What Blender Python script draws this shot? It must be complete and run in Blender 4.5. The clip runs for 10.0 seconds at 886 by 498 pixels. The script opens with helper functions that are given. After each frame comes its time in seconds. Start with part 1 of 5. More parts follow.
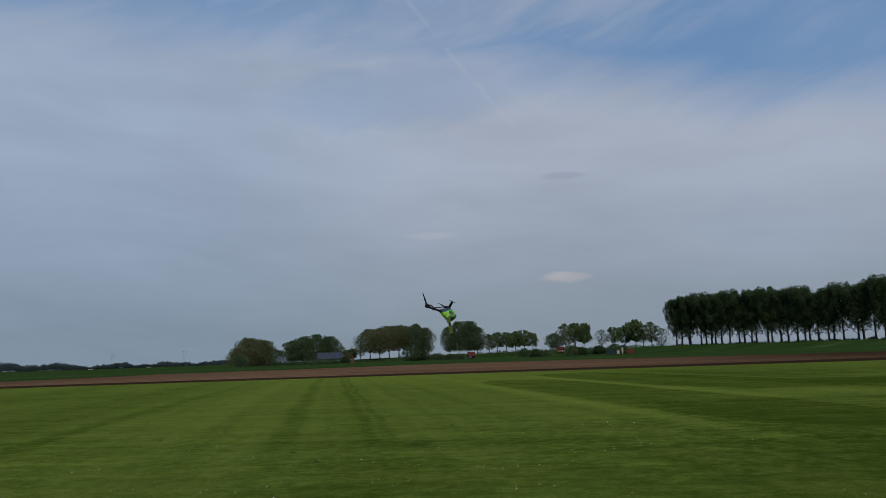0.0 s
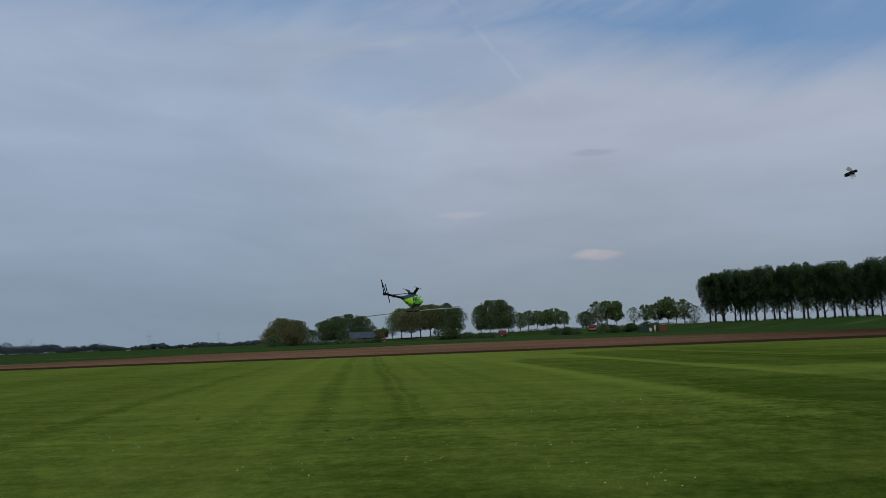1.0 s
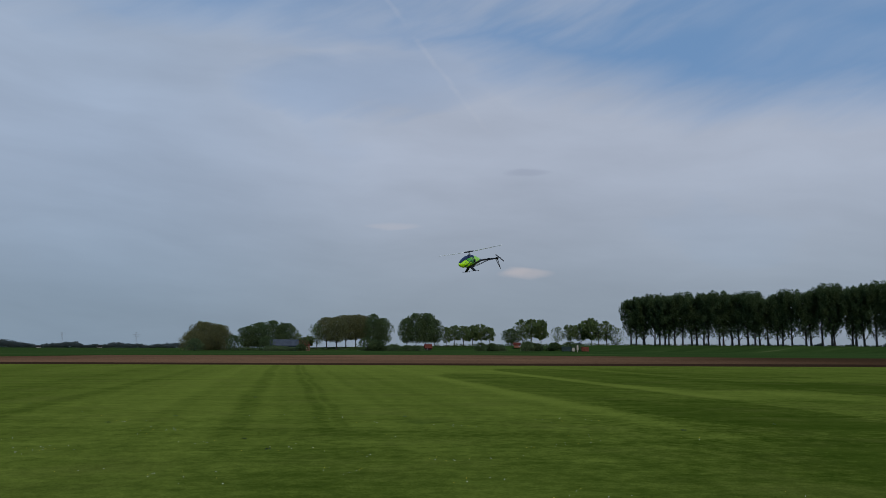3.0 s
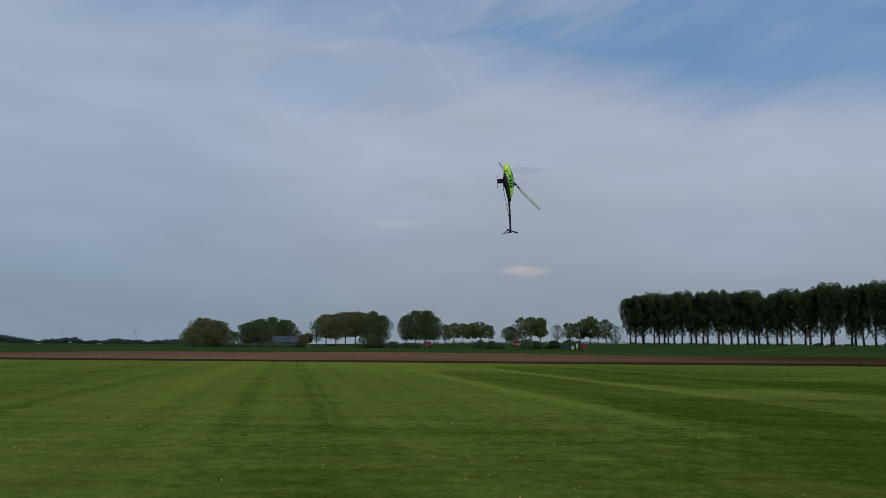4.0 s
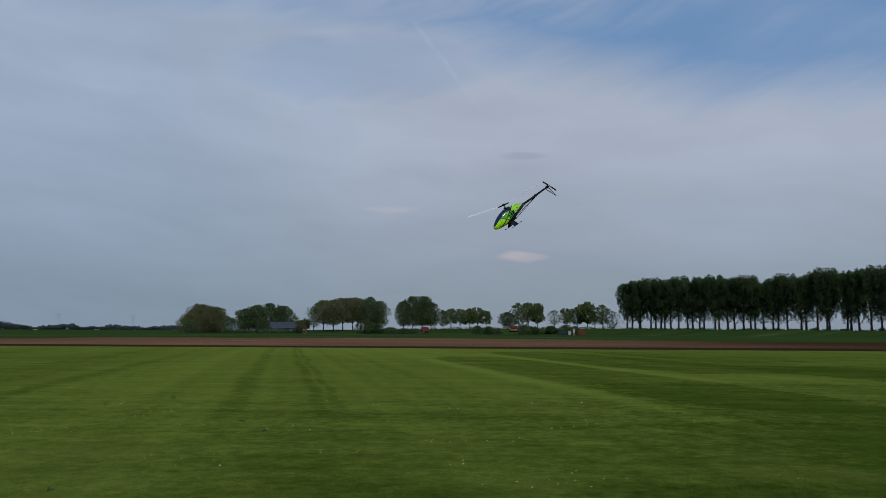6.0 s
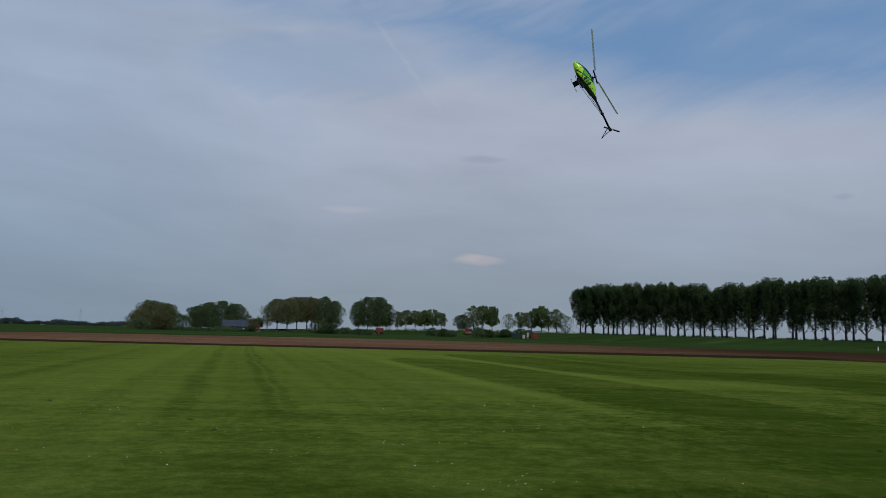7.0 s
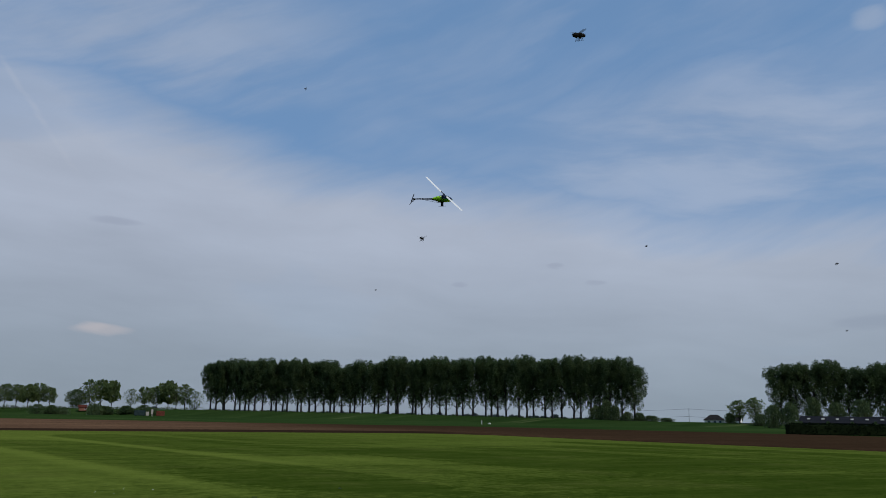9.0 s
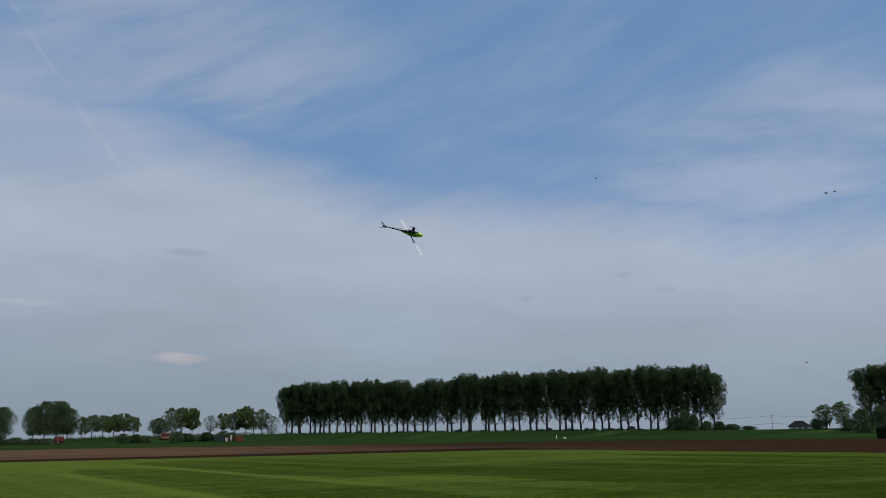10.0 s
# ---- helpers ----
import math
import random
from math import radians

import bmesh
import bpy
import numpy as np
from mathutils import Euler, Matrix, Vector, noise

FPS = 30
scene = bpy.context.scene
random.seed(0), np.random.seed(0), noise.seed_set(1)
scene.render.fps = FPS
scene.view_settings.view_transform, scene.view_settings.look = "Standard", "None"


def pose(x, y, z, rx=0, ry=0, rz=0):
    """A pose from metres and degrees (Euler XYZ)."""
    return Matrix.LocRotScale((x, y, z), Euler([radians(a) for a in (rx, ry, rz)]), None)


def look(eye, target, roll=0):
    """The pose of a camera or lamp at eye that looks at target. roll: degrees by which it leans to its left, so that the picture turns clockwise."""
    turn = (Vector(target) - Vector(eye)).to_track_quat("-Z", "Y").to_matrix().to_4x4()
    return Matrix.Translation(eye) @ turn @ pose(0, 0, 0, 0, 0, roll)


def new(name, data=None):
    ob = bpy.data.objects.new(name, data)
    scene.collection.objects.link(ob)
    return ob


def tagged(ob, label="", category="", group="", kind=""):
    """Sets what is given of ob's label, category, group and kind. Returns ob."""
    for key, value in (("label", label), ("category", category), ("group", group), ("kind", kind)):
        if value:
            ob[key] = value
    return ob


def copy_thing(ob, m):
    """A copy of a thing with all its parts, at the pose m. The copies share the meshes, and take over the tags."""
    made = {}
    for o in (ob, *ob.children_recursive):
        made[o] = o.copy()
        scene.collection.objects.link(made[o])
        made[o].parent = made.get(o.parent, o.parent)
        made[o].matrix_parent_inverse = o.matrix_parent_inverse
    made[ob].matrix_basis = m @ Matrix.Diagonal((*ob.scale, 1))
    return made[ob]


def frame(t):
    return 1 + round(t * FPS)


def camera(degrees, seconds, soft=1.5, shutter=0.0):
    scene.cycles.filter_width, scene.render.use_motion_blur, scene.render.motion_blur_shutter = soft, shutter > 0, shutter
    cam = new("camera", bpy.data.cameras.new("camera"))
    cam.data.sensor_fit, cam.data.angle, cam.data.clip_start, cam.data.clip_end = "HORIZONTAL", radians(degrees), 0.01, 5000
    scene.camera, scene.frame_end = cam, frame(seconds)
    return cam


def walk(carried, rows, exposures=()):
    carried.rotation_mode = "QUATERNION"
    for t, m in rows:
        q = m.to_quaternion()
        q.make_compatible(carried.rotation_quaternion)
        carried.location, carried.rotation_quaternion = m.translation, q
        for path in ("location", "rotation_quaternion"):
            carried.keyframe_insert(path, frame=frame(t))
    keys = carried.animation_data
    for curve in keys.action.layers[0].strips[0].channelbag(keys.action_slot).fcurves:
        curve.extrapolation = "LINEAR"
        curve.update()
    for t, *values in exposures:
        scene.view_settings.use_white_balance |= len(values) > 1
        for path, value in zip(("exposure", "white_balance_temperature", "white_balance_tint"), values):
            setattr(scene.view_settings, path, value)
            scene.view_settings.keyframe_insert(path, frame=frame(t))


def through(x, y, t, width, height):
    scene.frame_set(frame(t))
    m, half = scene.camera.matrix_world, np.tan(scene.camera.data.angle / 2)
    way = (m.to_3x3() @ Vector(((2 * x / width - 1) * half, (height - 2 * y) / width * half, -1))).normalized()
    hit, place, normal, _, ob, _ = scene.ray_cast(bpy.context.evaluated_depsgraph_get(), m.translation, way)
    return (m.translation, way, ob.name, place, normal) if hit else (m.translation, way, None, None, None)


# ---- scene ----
# ---- camera ----
cam = camera(58.57, 10.0, soft=0.88, shutter=0.05)
EYE = 1.7


def aim(yaw, pitch, roll):
    """Pose of the hand-held camera: heading to the right of +y, tilt up and lean, in degrees."""
    y, p = radians(yaw), radians(pitch)
    way = Vector((math.sin(y) * math.cos(p), math.cos(y) * math.cos(p), math.sin(p)))
    return look((0, 0, EYE), Vector((0, 0, EYE)) + way * 50, roll)


walk(cam, [
    (0.0, aim(-3.12, 7.75, -1.96)),
    (0.5, aim(-3.73, 6.62, -2.03)),
    (1.0, aim(-5.38, 6.32, -2.34)),
    (1.5, aim(-7.79, 6.01, -2.19)),
    (2.0, aim(-7.67, 7.53, -1.80)),
    (2.5, aim(-2.26, 7.83, -0.66)),
    (2.7, aim(-0.38, 7.31, 0.04)),
    (4.0, aim(-0.29, 6.95, 0.43)),
    (4.5, aim(0.02, 6.68, 0.59)),
    (5.0, aim(0.14, 6.17, 0.30)),
    (5.5, aim(-0.10, 6.00, 0.29)),
    (6.8, aim(0.42, 5.84, 0.78)),
    (7.0, aim(3.07, 6.09, 1.41)),
    (7.5, aim(14.99, 8.84, 2.97)),
    (8.0, aim(25.92, 9.12, 2.12)),
    (8.5, aim(29.21, 8.16, 1.84)),
    (9.0, aim(28.94, 12.03, 1.01)),
    (9.5, aim(27.34, 12.44, -0.19)),
    (10.0, aim(24.16, 13.21, -0.95)),
], [(0.0, -0.09), (1.5, 0.0), (5.0, -0.02), (7.5, -0.05), (8.0, -0.11), (8.5, -0.02), (9.0, 0.02), (10.0, 0.02)])

# ---- light ----
SUN_AZ, SUN_EL = 162.0, 45.0
sun = new("sun", bpy.data.lights.new("sun", "SUN"))
sun.data.energy, sun.data.angle, sun.data.color = 1.7, radians(8), (1.0, 0.93, 0.80)
sa, se = radians(SUN_AZ), radians(SUN_EL)
sun.matrix_world = look((0, 0, 60), Vector((0, 0, 60)) - Vector((math.sin(sa) * math.cos(se), math.cos(sa) * math.cos(se), math.sin(se))))


class Graph:
    """Small helper to write node trees as expressions."""

    def __init__(self, tree):
        self.t = tree

    def node(self, kind, **props):
        n = self.t.nodes.new(kind)
        for k, v in props.items():
            setattr(n, k, v)
        return n

    def put(self, sock, v):
        if isinstance(v, (int, float)):
            sock.default_value = v
        elif isinstance(v, tuple):
            sock.default_value = v if len(v) == len(sock.default_value) else (*v, 1.0)
        else:
            self.t.links.new(v, sock)

    def math(self, op, a, b=0.0, c=0.0):
        n = self.node("ShaderNodeMath", operation=op)
        for s, v in zip(n.inputs, (a, b, c)):
            self.put(s, v)
        return n.outputs[0]

    def mix(self, f, a, b, blend="MIX"):
        n = self.node("ShaderNodeMix", data_type="RGBA", blend_type=blend)
        n.clamp_factor = True
        self.put(n.inputs[0], f), self.put(n.inputs[6], a), self.put(n.inputs[7], b)
        return n.outputs[2]

    def noise(self, vec, scale, detail=3.0, rough=0.55):
        n = self.node("ShaderNodeTexNoise")
        if vec is not None:
            self.put(n.inputs["Vector"], vec)
        n.inputs["Scale"].default_value, n.inputs["Detail"].default_value = scale, detail
        n.inputs["Roughness"].default_value = rough
        return n.outputs["Fac"]

    def step(self, v, lo, hi):
        n = self.node("ShaderNodeMapRange", interpolation_type="SMOOTHSTEP")
        self.put(n.inputs[0], v)
        n.inputs[1].default_value, n.inputs[2].default_value = lo, hi
        return n.outputs[0]

    def vec(self, x, y, z=0.0):
        n = self.node("ShaderNodeCombineXYZ")
        for s, v in zip(n.inputs, (x, y, z)):
            self.put(s, v)
        return n.outputs[0]

    def xyz(self, v):
        n = self.node("ShaderNodeSeparateXYZ")
        self.put(n.inputs[0], v)
        return n.outputs


def make_sky():
    w = bpy.data.worlds.new("sky")
    scene.world = w
    w.use_nodes = True
    g = Graph(w.node_tree)
    w.node_tree.nodes.clear()
    sky = g.node("ShaderNodeTexSky", sky_type="NISHITA", sun_disc=False)
    sky.sun_elevation, sky.sun_rotation = radians(SUN_EL), radians(SUN_AZ)
    sky.air_density, sky.dust_density, sky.ozone_density = 1.0, 0.6, 1.6
    x, y, z = g.xyz(g.node("ShaderNodeTexCoord").outputs["Generated"])
    az = g.math("MULTIPLY", g.math("ARCTAN2", x, y), 57.2958)
    el = g.math("MULTIPLY", g.math("ARCSINE", g.math("MINIMUM", g.math("MAXIMUM", z, -1.0), 1.0)), 57.2958)
    # two families of cirrus threads: one climbs to the right, one lies nearly level; both are bent by a slow swell
    swell = g.math("MULTIPLY", g.math("SUBTRACT", g.noise(g.vec(g.math("MULTIPLY", az, 0.06), g.math("MULTIPLY", el, 0.10), 2.0), 1.0, 2.0), 0.5), 3.6)
    climb = g.math("ADD", g.math("SUBTRACT", el, g.math("MULTIPLY", az, 0.36)), swell)
    level = g.math("ADD", g.math("ADD", el, g.math("MULTIPLY", az, 0.07)), swell)
    streak = g.noise(g.vec(g.math("MULTIPLY", az, 0.055), g.math("MULTIPLY", climb, 0.27)), 1.0, 6.0, 0.56)
    fine = g.noise(g.vec(g.math("MULTIPLY", az, 0.075), g.math("MULTIPLY", level, 0.34), 3.0), 1.0, 6.0, 0.56)
    soft = g.noise(g.vec(g.math("MULTIPLY", az, 0.075), g.math("MULTIPLY", level, 0.16), 7.0), 1.0, 3.0, 0.5)
    # thin veil of high cloud, with a slanting upper edge that frays
    edge = g.math("SUBTRACT", 23.0, g.math("MULTIPLY", g.math("ADD", g.math("MAXIMUM", g.math("MINIMUM", az, 16.0), -8.0), 8.0), 0.255))
    edge = g.math("SUBTRACT", edge, g.math("MULTIPLY", g.math("SUBTRACT", g.math("MAXIMUM", g.math("MINIMUM", az, 60.0), 16.0), 16.0), 0.115))
    wob = g.math("ADD", g.math("MULTIPLY", g.math("SUBTRACT", streak, 0.5), 5.5), g.math("MULTIPLY", g.math("SUBTRACT", fine, 0.5), 3.0))
    above = g.math("ADD", g.math("SUBTRACT", el, edge), wob)
    veil = g.math("SUBTRACT", 1.0, g.step(above, -3.4, 4.4))

    def sheet(a, e, wa, we, lean):
        """A soft-edged patch of high cloud round a bearing and height."""
        da = g.math("SUBTRACT", az, a)
        de = g.math("SUBTRACT", g.math("SUBTRACT", g.math("ADD", el, wob), e), g.math("MULTIPLY", da, lean))
        da, de = g.math("DIVIDE", da, wa), g.math("DIVIDE", de, we)
        r = g.math("ADD", g.math("MULTIPLY", da, da), g.math("MULTIPLY", de, de))
        return g.math("SUBTRACT", 1.0, g.step(r, 0.05, 1.6))

    wisps = g.math("MULTIPLY", g.step(g.math("ADD", g.math("MULTIPLY", streak, 0.6), g.math("MULTIPLY", soft, 0.4)), 0.40, 0.70), 0.22)
    high = g.math("MULTIPLY", sheet(-4.0, 27.0, 27.0, 7.0, -0.02), g.math("ADD", 0.22, g.math("MULTIPLY", g.step(streak, 0.34, 0.66), 0.38)))
    fan = g.math("MULTIPLY", sheet(51.0, 18.7, 19.0, 5.6, 0.02), g.math("ADD", 0.26, g.math("MULTIPLY", g.step(fine, 0.32, 0.66), 0.32)))
    wing = g.math("MULTIPLY", sheet(36.0, 26.6, 7.0, 2.6, 0.45), g.math("MULTIPLY", g.step(streak, 0.30, 0.66), 0.30))
    cover = g.math("MAXIMUM", g.math("MAXIMUM", veil, g.math("ADD", wisps, 0.07)), g.math("MAXIMUM", high, g.math("MAXIMUM", fan, wing)))
    # thin places in the veil where the blue comes through
    thin = g.math("MAXIMUM", g.math("MULTIPLY", sheet(-7.0, 18.6, 9.0, 2.4, 0.0), 0.34), g.math("MULTIPLY", g.step(soft, 0.52, 0.74), 0.13))
    cover = g.math("MINIMUM", g.math("SUBTRACT", cover, g.math("MULTIPLY", thin, cover)), 0.93)
    patch = g.math("MULTIPLY", g.math("SUBTRACT", g.math("ADD", g.math("MULTIPLY", fine, 0.9), g.math("MULTIPLY", soft, 0.7)), 0.80), 0.30)
    bright = g.math("ADD", g.math("ADD", 0.97, g.math("MULTIPLY", g.step(az, 5.0, 45.0), 0.07)), patch)
    lowtone = g.step(el, -1.0, 15.0)
    haze = g.mix(lowtone, HAZE_LOW, HAZE_HIGH)
    haze = g.mix(g.math("MULTIPLY", g.step(g.math("MULTIPLY", az, -1.0), -2.0, 26.0), 0.9), haze, (0.86, 0.95, 1.02), "MULTIPLY")
    n = g.node("ShaderNodeVectorMath", operation="SCALE")
    g.put(n.inputs[0], haze), g.put(n.inputs[3], bright)
    clear = g.mix(0.72, sky.outputs[0], CLEAR_TINT)
    col = g.mix(cover, clear, n.outputs[0])

    def blob(a, e, wa, we, colour, amount, prior):
        da = g.math("DIVIDE", g.math("SUBTRACT", az, a), wa)
        de = g.math("DIVIDE", g.math("ADD", g.math("SUBTRACT", el, e), g.math("MULTIPLY", g.math("SUBTRACT", fine, 0.5), 2.0)), we)
        r = g.math("ADD", g.math("MULTIPLY", da, da), g.math("MULTIPLY", de, de))
        return g.mix(g.math("MULTIPLY", g.math("SUBTRACT", 1.0, g.step(r, 0.0, 1.2)), amount), prior, colour)

    for a, e, wa, we, colour, amount in ((5.7, 5.25, 2.1, 0.50, (5.4, 4.9, 5.0), 0.40), (5.1, 5.45, 1.1, 0.40, (5.4, 4.95, 5.1), 0.22), (5.9, 12.7, 1.9, 0.4, (2.7, 3.1, 4.1), 0.4), (-4.0, 8.95, 2.2, 0.30, (4.5, 4.6, 5.2), 0.45), (30.2, 9.6, 0.7, 0.25, (2.8, 3.2, 4.2), 0.4), (37.2, 10.7, 0.7, 0.22, (2.8, 3.2, 4.2), 0.4), (40.1, 9.6, 0.9, 0.22, (2.8, 3.2, 4.2), 0.35), (57.5, 6.2, 2.4, 0.5, (2.6, 3.1, 4.0), 0.45), (59.3, 25.5, 1.3, 0.7, (4.6, 5.0, 5.8), 0.3)):
        col = blob(a, e, wa, we, colour, amount, col)
    # old condensation trail
    trail = g.math("SUBTRACT", g.math("ADD", az, 4.5), g.math("MULTIPLY", g.math("SUBTRACT", 24.5, el), 0.84))
    trail = g.math("ADD", trail, g.math("MULTIPLY", g.math("SUBTRACT", g.noise(g.vec(0.0, g.math("MULTIPLY", el, 0.7), 4.0), 1.0, 3.0), 0.5), 1.1))
    on = g.math("SUBTRACT", 1.0, g.step(g.math("ABSOLUTE", trail), 0.02, 0.38))
    on = g.math("MULTIPLY", g.math("MULTIPLY", on, g.step(el, 14.6, 17.0)), g.step(g.noise(g.vec(0.0, g.math("MULTIPLY", el, 0.55), 9.0), 1.0, 2.0), 0.32, 0.62))
    col = g.mix(g.math("MULTIPLY", on, 0.14), col, (5.2, 5.4, 6.0))
    bg = g.node("ShaderNodeBackground")
    g.put(bg.inputs[0], col)
    bg.inputs[1].default_value = 0.1
    out = g.node("ShaderNodeOutputWorld")
    g.put(out.inputs[0], bg.outputs[0])


HAZE_LOW, HAZE_HIGH, CLEAR_TINT = (2.47, 2.99, 3.57), (4.10, 4.58, 5.58), (1.22, 2.66, 5.05)
make_sky()


# ---- materials ----
def material(name, build, rough=0.8, metal=0.0, spec=0.5):
    m = bpy.data.materials.new(name)
    m.use_nodes = True
    g = Graph(m.node_tree)
    b = m.node_tree.nodes["Principled BSDF"]
    b.inputs["Roughness"].default_value, b.inputs["Metallic"].default_value = rough, metal
    b.inputs["Specular IOR Level"].default_value = spec
    build(g, b)
    return m


def bump(g, b, height, strength, distance):
    n = g.node("ShaderNodeBump")
    n.inputs["Strength"].default_value, n.inputs["Distance"].default_value = strength, distance
    g.put(n.inputs["Height"], height)
    g.put(b.inputs["Normal"], n.outputs[0])


def plain(a, c, scale=3.0, fine=40.0, amount=0.15):
    """Two tones that vary at two scales, with a fine relief."""
    def build(g, b):
        p = g.node("ShaderNodeTexCoord").outputs["Object"]
        big, small = g.noise(p, scale, 4.0), g.noise(p, fine, 3.0)
        f = g.step(g.math("ADD", g.math("MULTIPLY", big, 0.65), g.math("MULTIPLY", small, 0.35)), 0.3, 0.7)
        g.put(b.inputs["Base Color"], g.mix(f, a, c))
        bump(g, b, small, amount, 0.01)
    return build


def leafy(dark, light, rim, through=0.25):
    def build(g, b):
        rnd = g.node("ShaderNodeNewGeometry").outputs["Random Per Island"]
        who = g.node("ShaderNodeObjectInfo").outputs["Random"]
        p = g.node("ShaderNodeTexCoord").outputs["Object"]
        big = g.noise(p, 0.35, 3.0)
        c = g.mix(g.step(g.math("ADD", g.math("MULTIPLY", rnd, 0.16), g.math("MULTIPLY", big, 0.84)), 0.2, 0.8), dark, light)
        c = g.mix(g.math("MULTIPLY", who, 0.35), c, rim)
        g.put(b.inputs["Base Color"], c)
        tr = g.node("ShaderNodeBsdfTranslucent")
        g.put(tr.inputs[0], c)
        mx = g.node("ShaderNodeMixShader")
        mx.inputs[0].default_value = through
        g.put(mx.inputs[1], b.outputs[0]), g.put(mx.inputs[2], tr.outputs[0])
        out = g.t.nodes["Material Output"]
        g.put(out.inputs[0], mx.outputs[0])
    return build


def lawn_paint(g, b):
    p = g.node("ShaderNodeTexCoord").outputs["Object"]
    x, y, _ = g.xyz(p)
    u = g.math("ADD", x, g.math("MULTIPLY", y, 0.2))
    lane = g.math("ADD", u, g.math("MULTIPLY", g.math("SUBTRACT", g.noise(p, 0.10, 2.0), 0.5), 0.9))
    stripes = g.step(g.noise(g.vec(lane, g.math("MULTIPLY", y, 0.012)), 0.62, 2.0, 0.5), 0.36, 0.62)
    wide = g.step(g.noise(g.vec(g.math("MULTIPLY", lane, 0.20), g.math("MULTIPLY", y, 0.010), 5.0), 1.0, 1.0), 0.42, 0.6)
    cross = g.step(g.noise(g.vec(g.math("MULTIPLY", x, 0.16), g.math("MULTIPLY", y, 0.8), 9.0), 1.0, 5.0, 0.7), 0.40, 0.62)
    tuft = g.math("ADD", g.math("MULTIPLY", g.step(g.noise(p, 2.4, 5.0, 0.75), 0.38, 0.62), 0.55), g.math("MULTIPLY", g.step(g.noise(p, 6.0, 4.0, 0.7), 0.36, 0.64), 0.45))
    blade = g.noise(p, 26.0, 3.0, 0.7)
    worn = g.step(g.noise(p, 0.33, 4.0, 0.6), 0.48, 0.72)
    # paler cut swaths and darker ones
    f = g.math("ADD", g.math("ADD", g.math("MULTIPLY", stripes, 0.13), 0.19), g.math("MULTIPLY", wide, 0.11))
    f = g.math("ADD", f, g.math("MULTIPLY", cross, 0.19))
    # broken pale dashes where clippings lie across the lanes
    dash = g.step(g.noise(g.vec(g.math("MULTIPLY", x, 0.30), g.math("ADD", g.math("MULTIPLY", y, 1.1), g.math("MULTIPLY", x, 0.12)), 13.0), 1.0, 4.0, 0.65), 0.56, 0.70)
    f = g.math("ADD", f, g.math("MULTIPLY", dash, 0.20))
    f = g.math("SUBTRACT", f, g.math("MULTIPLY", g.step(g.noise(g.vec(g.math("MULTIPLY", x, 0.07), g.math("MULTIPLY", y, 0.30), 17.0), 1.0, 3.0, 0.6), 0.50, 0.68), 0.12))
    f = g.math("ADD", f, g.math("MULTIPLY", tuft, 0.36))
    # swaths cut on another day, with ragged rounded ends, and pale ridges of clippings between them
    ragged = g.math("ADD", g.math("MULTIPLY", g.math("SUBTRACT", g.noise(g.vec(g.math("MULTIPLY", x, 0.35), g.math("MULTIPLY", y, 0.12), 6.0), 1.0, 4.0, 0.6), 0.5), 2.6), g.math("MULTIPLY", g.math("SUBTRACT", tuft, 0.5), 0.7))

    def swath(u0, u1, y0, y1, fray=0.5):
        du = g.math("SUBTRACT", g.math("ABSOLUTE", g.math("SUBTRACT", u, (u0 + u1) / 2)), (u1 - u0) / 2)
        dy = g.math("MULTIPLY", g.math("SUBTRACT", g.math("ABSOLUTE", g.math("SUBTRACT", y, (y0 + y1) / 2)), (y1 - y0) / 2), 0.32)
        r = min((u1 - u0) / 2, 2.4)
        a, c = g.math("MAXIMUM", g.math("ADD", du, r), 0.0), g.math("MAXIMUM", g.math("ADD", dy, r), 0.0)
        d = g.math("SUBTRACT", g.math("SQRT", g.math("ADD", g.math("MULTIPLY", a, a), g.math("MULTIPLY", c, c))), r)
        return g.math("SUBTRACT", 1.0, g.step(g.math("ADD", d, g.math("MULTIPLY", ragged, fray)), -0.30, 0.34))

    dark = 0.0
    for u0, u1, y0, y1, fray, k in ((8.9, 14.2, 16.0, 52.0, 0.30, 0.38), (15.3, 22.5, 32.0, 64.0, 0.45, 0.36), (20.8, 34.0, 20.0, 39.5, 0.7, 0.34), (8.6, 70.0, 2.0, 26.0, 0.6, 0.18), (36.5, 43.5, 24.0, 42.0, 0.8, 0.26), (45.0, 49.5, 20.0, 50.0, 0.6, 0.34), (24.0, 31.0, 44.0, 66.0, 0.8, 0.16)):
        dark = g.math("ADD", dark, g.math("MULTIPLY", swath(u0, u1, y0, y1, fray), k))
    for u0, u1, y0, y1, k in ((14.2, 15.1, 27.0, 60.0, 0.26), (7.9, 8.7, 14.0, 46.0, 0.24), (15.5, 20.0, 26.5, 32.0, 0.12), (19.0, 34.0, 12.5, 14.0, 0.10), (22.0, 40.0, 17.6, 19.4, 0.20), (30.0, 46.0, 42.5, 50.0, 0.16)):
        dark = g.math("SUBTRACT", dark, g.math("MULTIPLY", swath(u0, u1, y0, y1, 0.35), k))
    f = g.math("SUBTRACT", f, dark)
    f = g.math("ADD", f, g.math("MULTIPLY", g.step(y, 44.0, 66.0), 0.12))
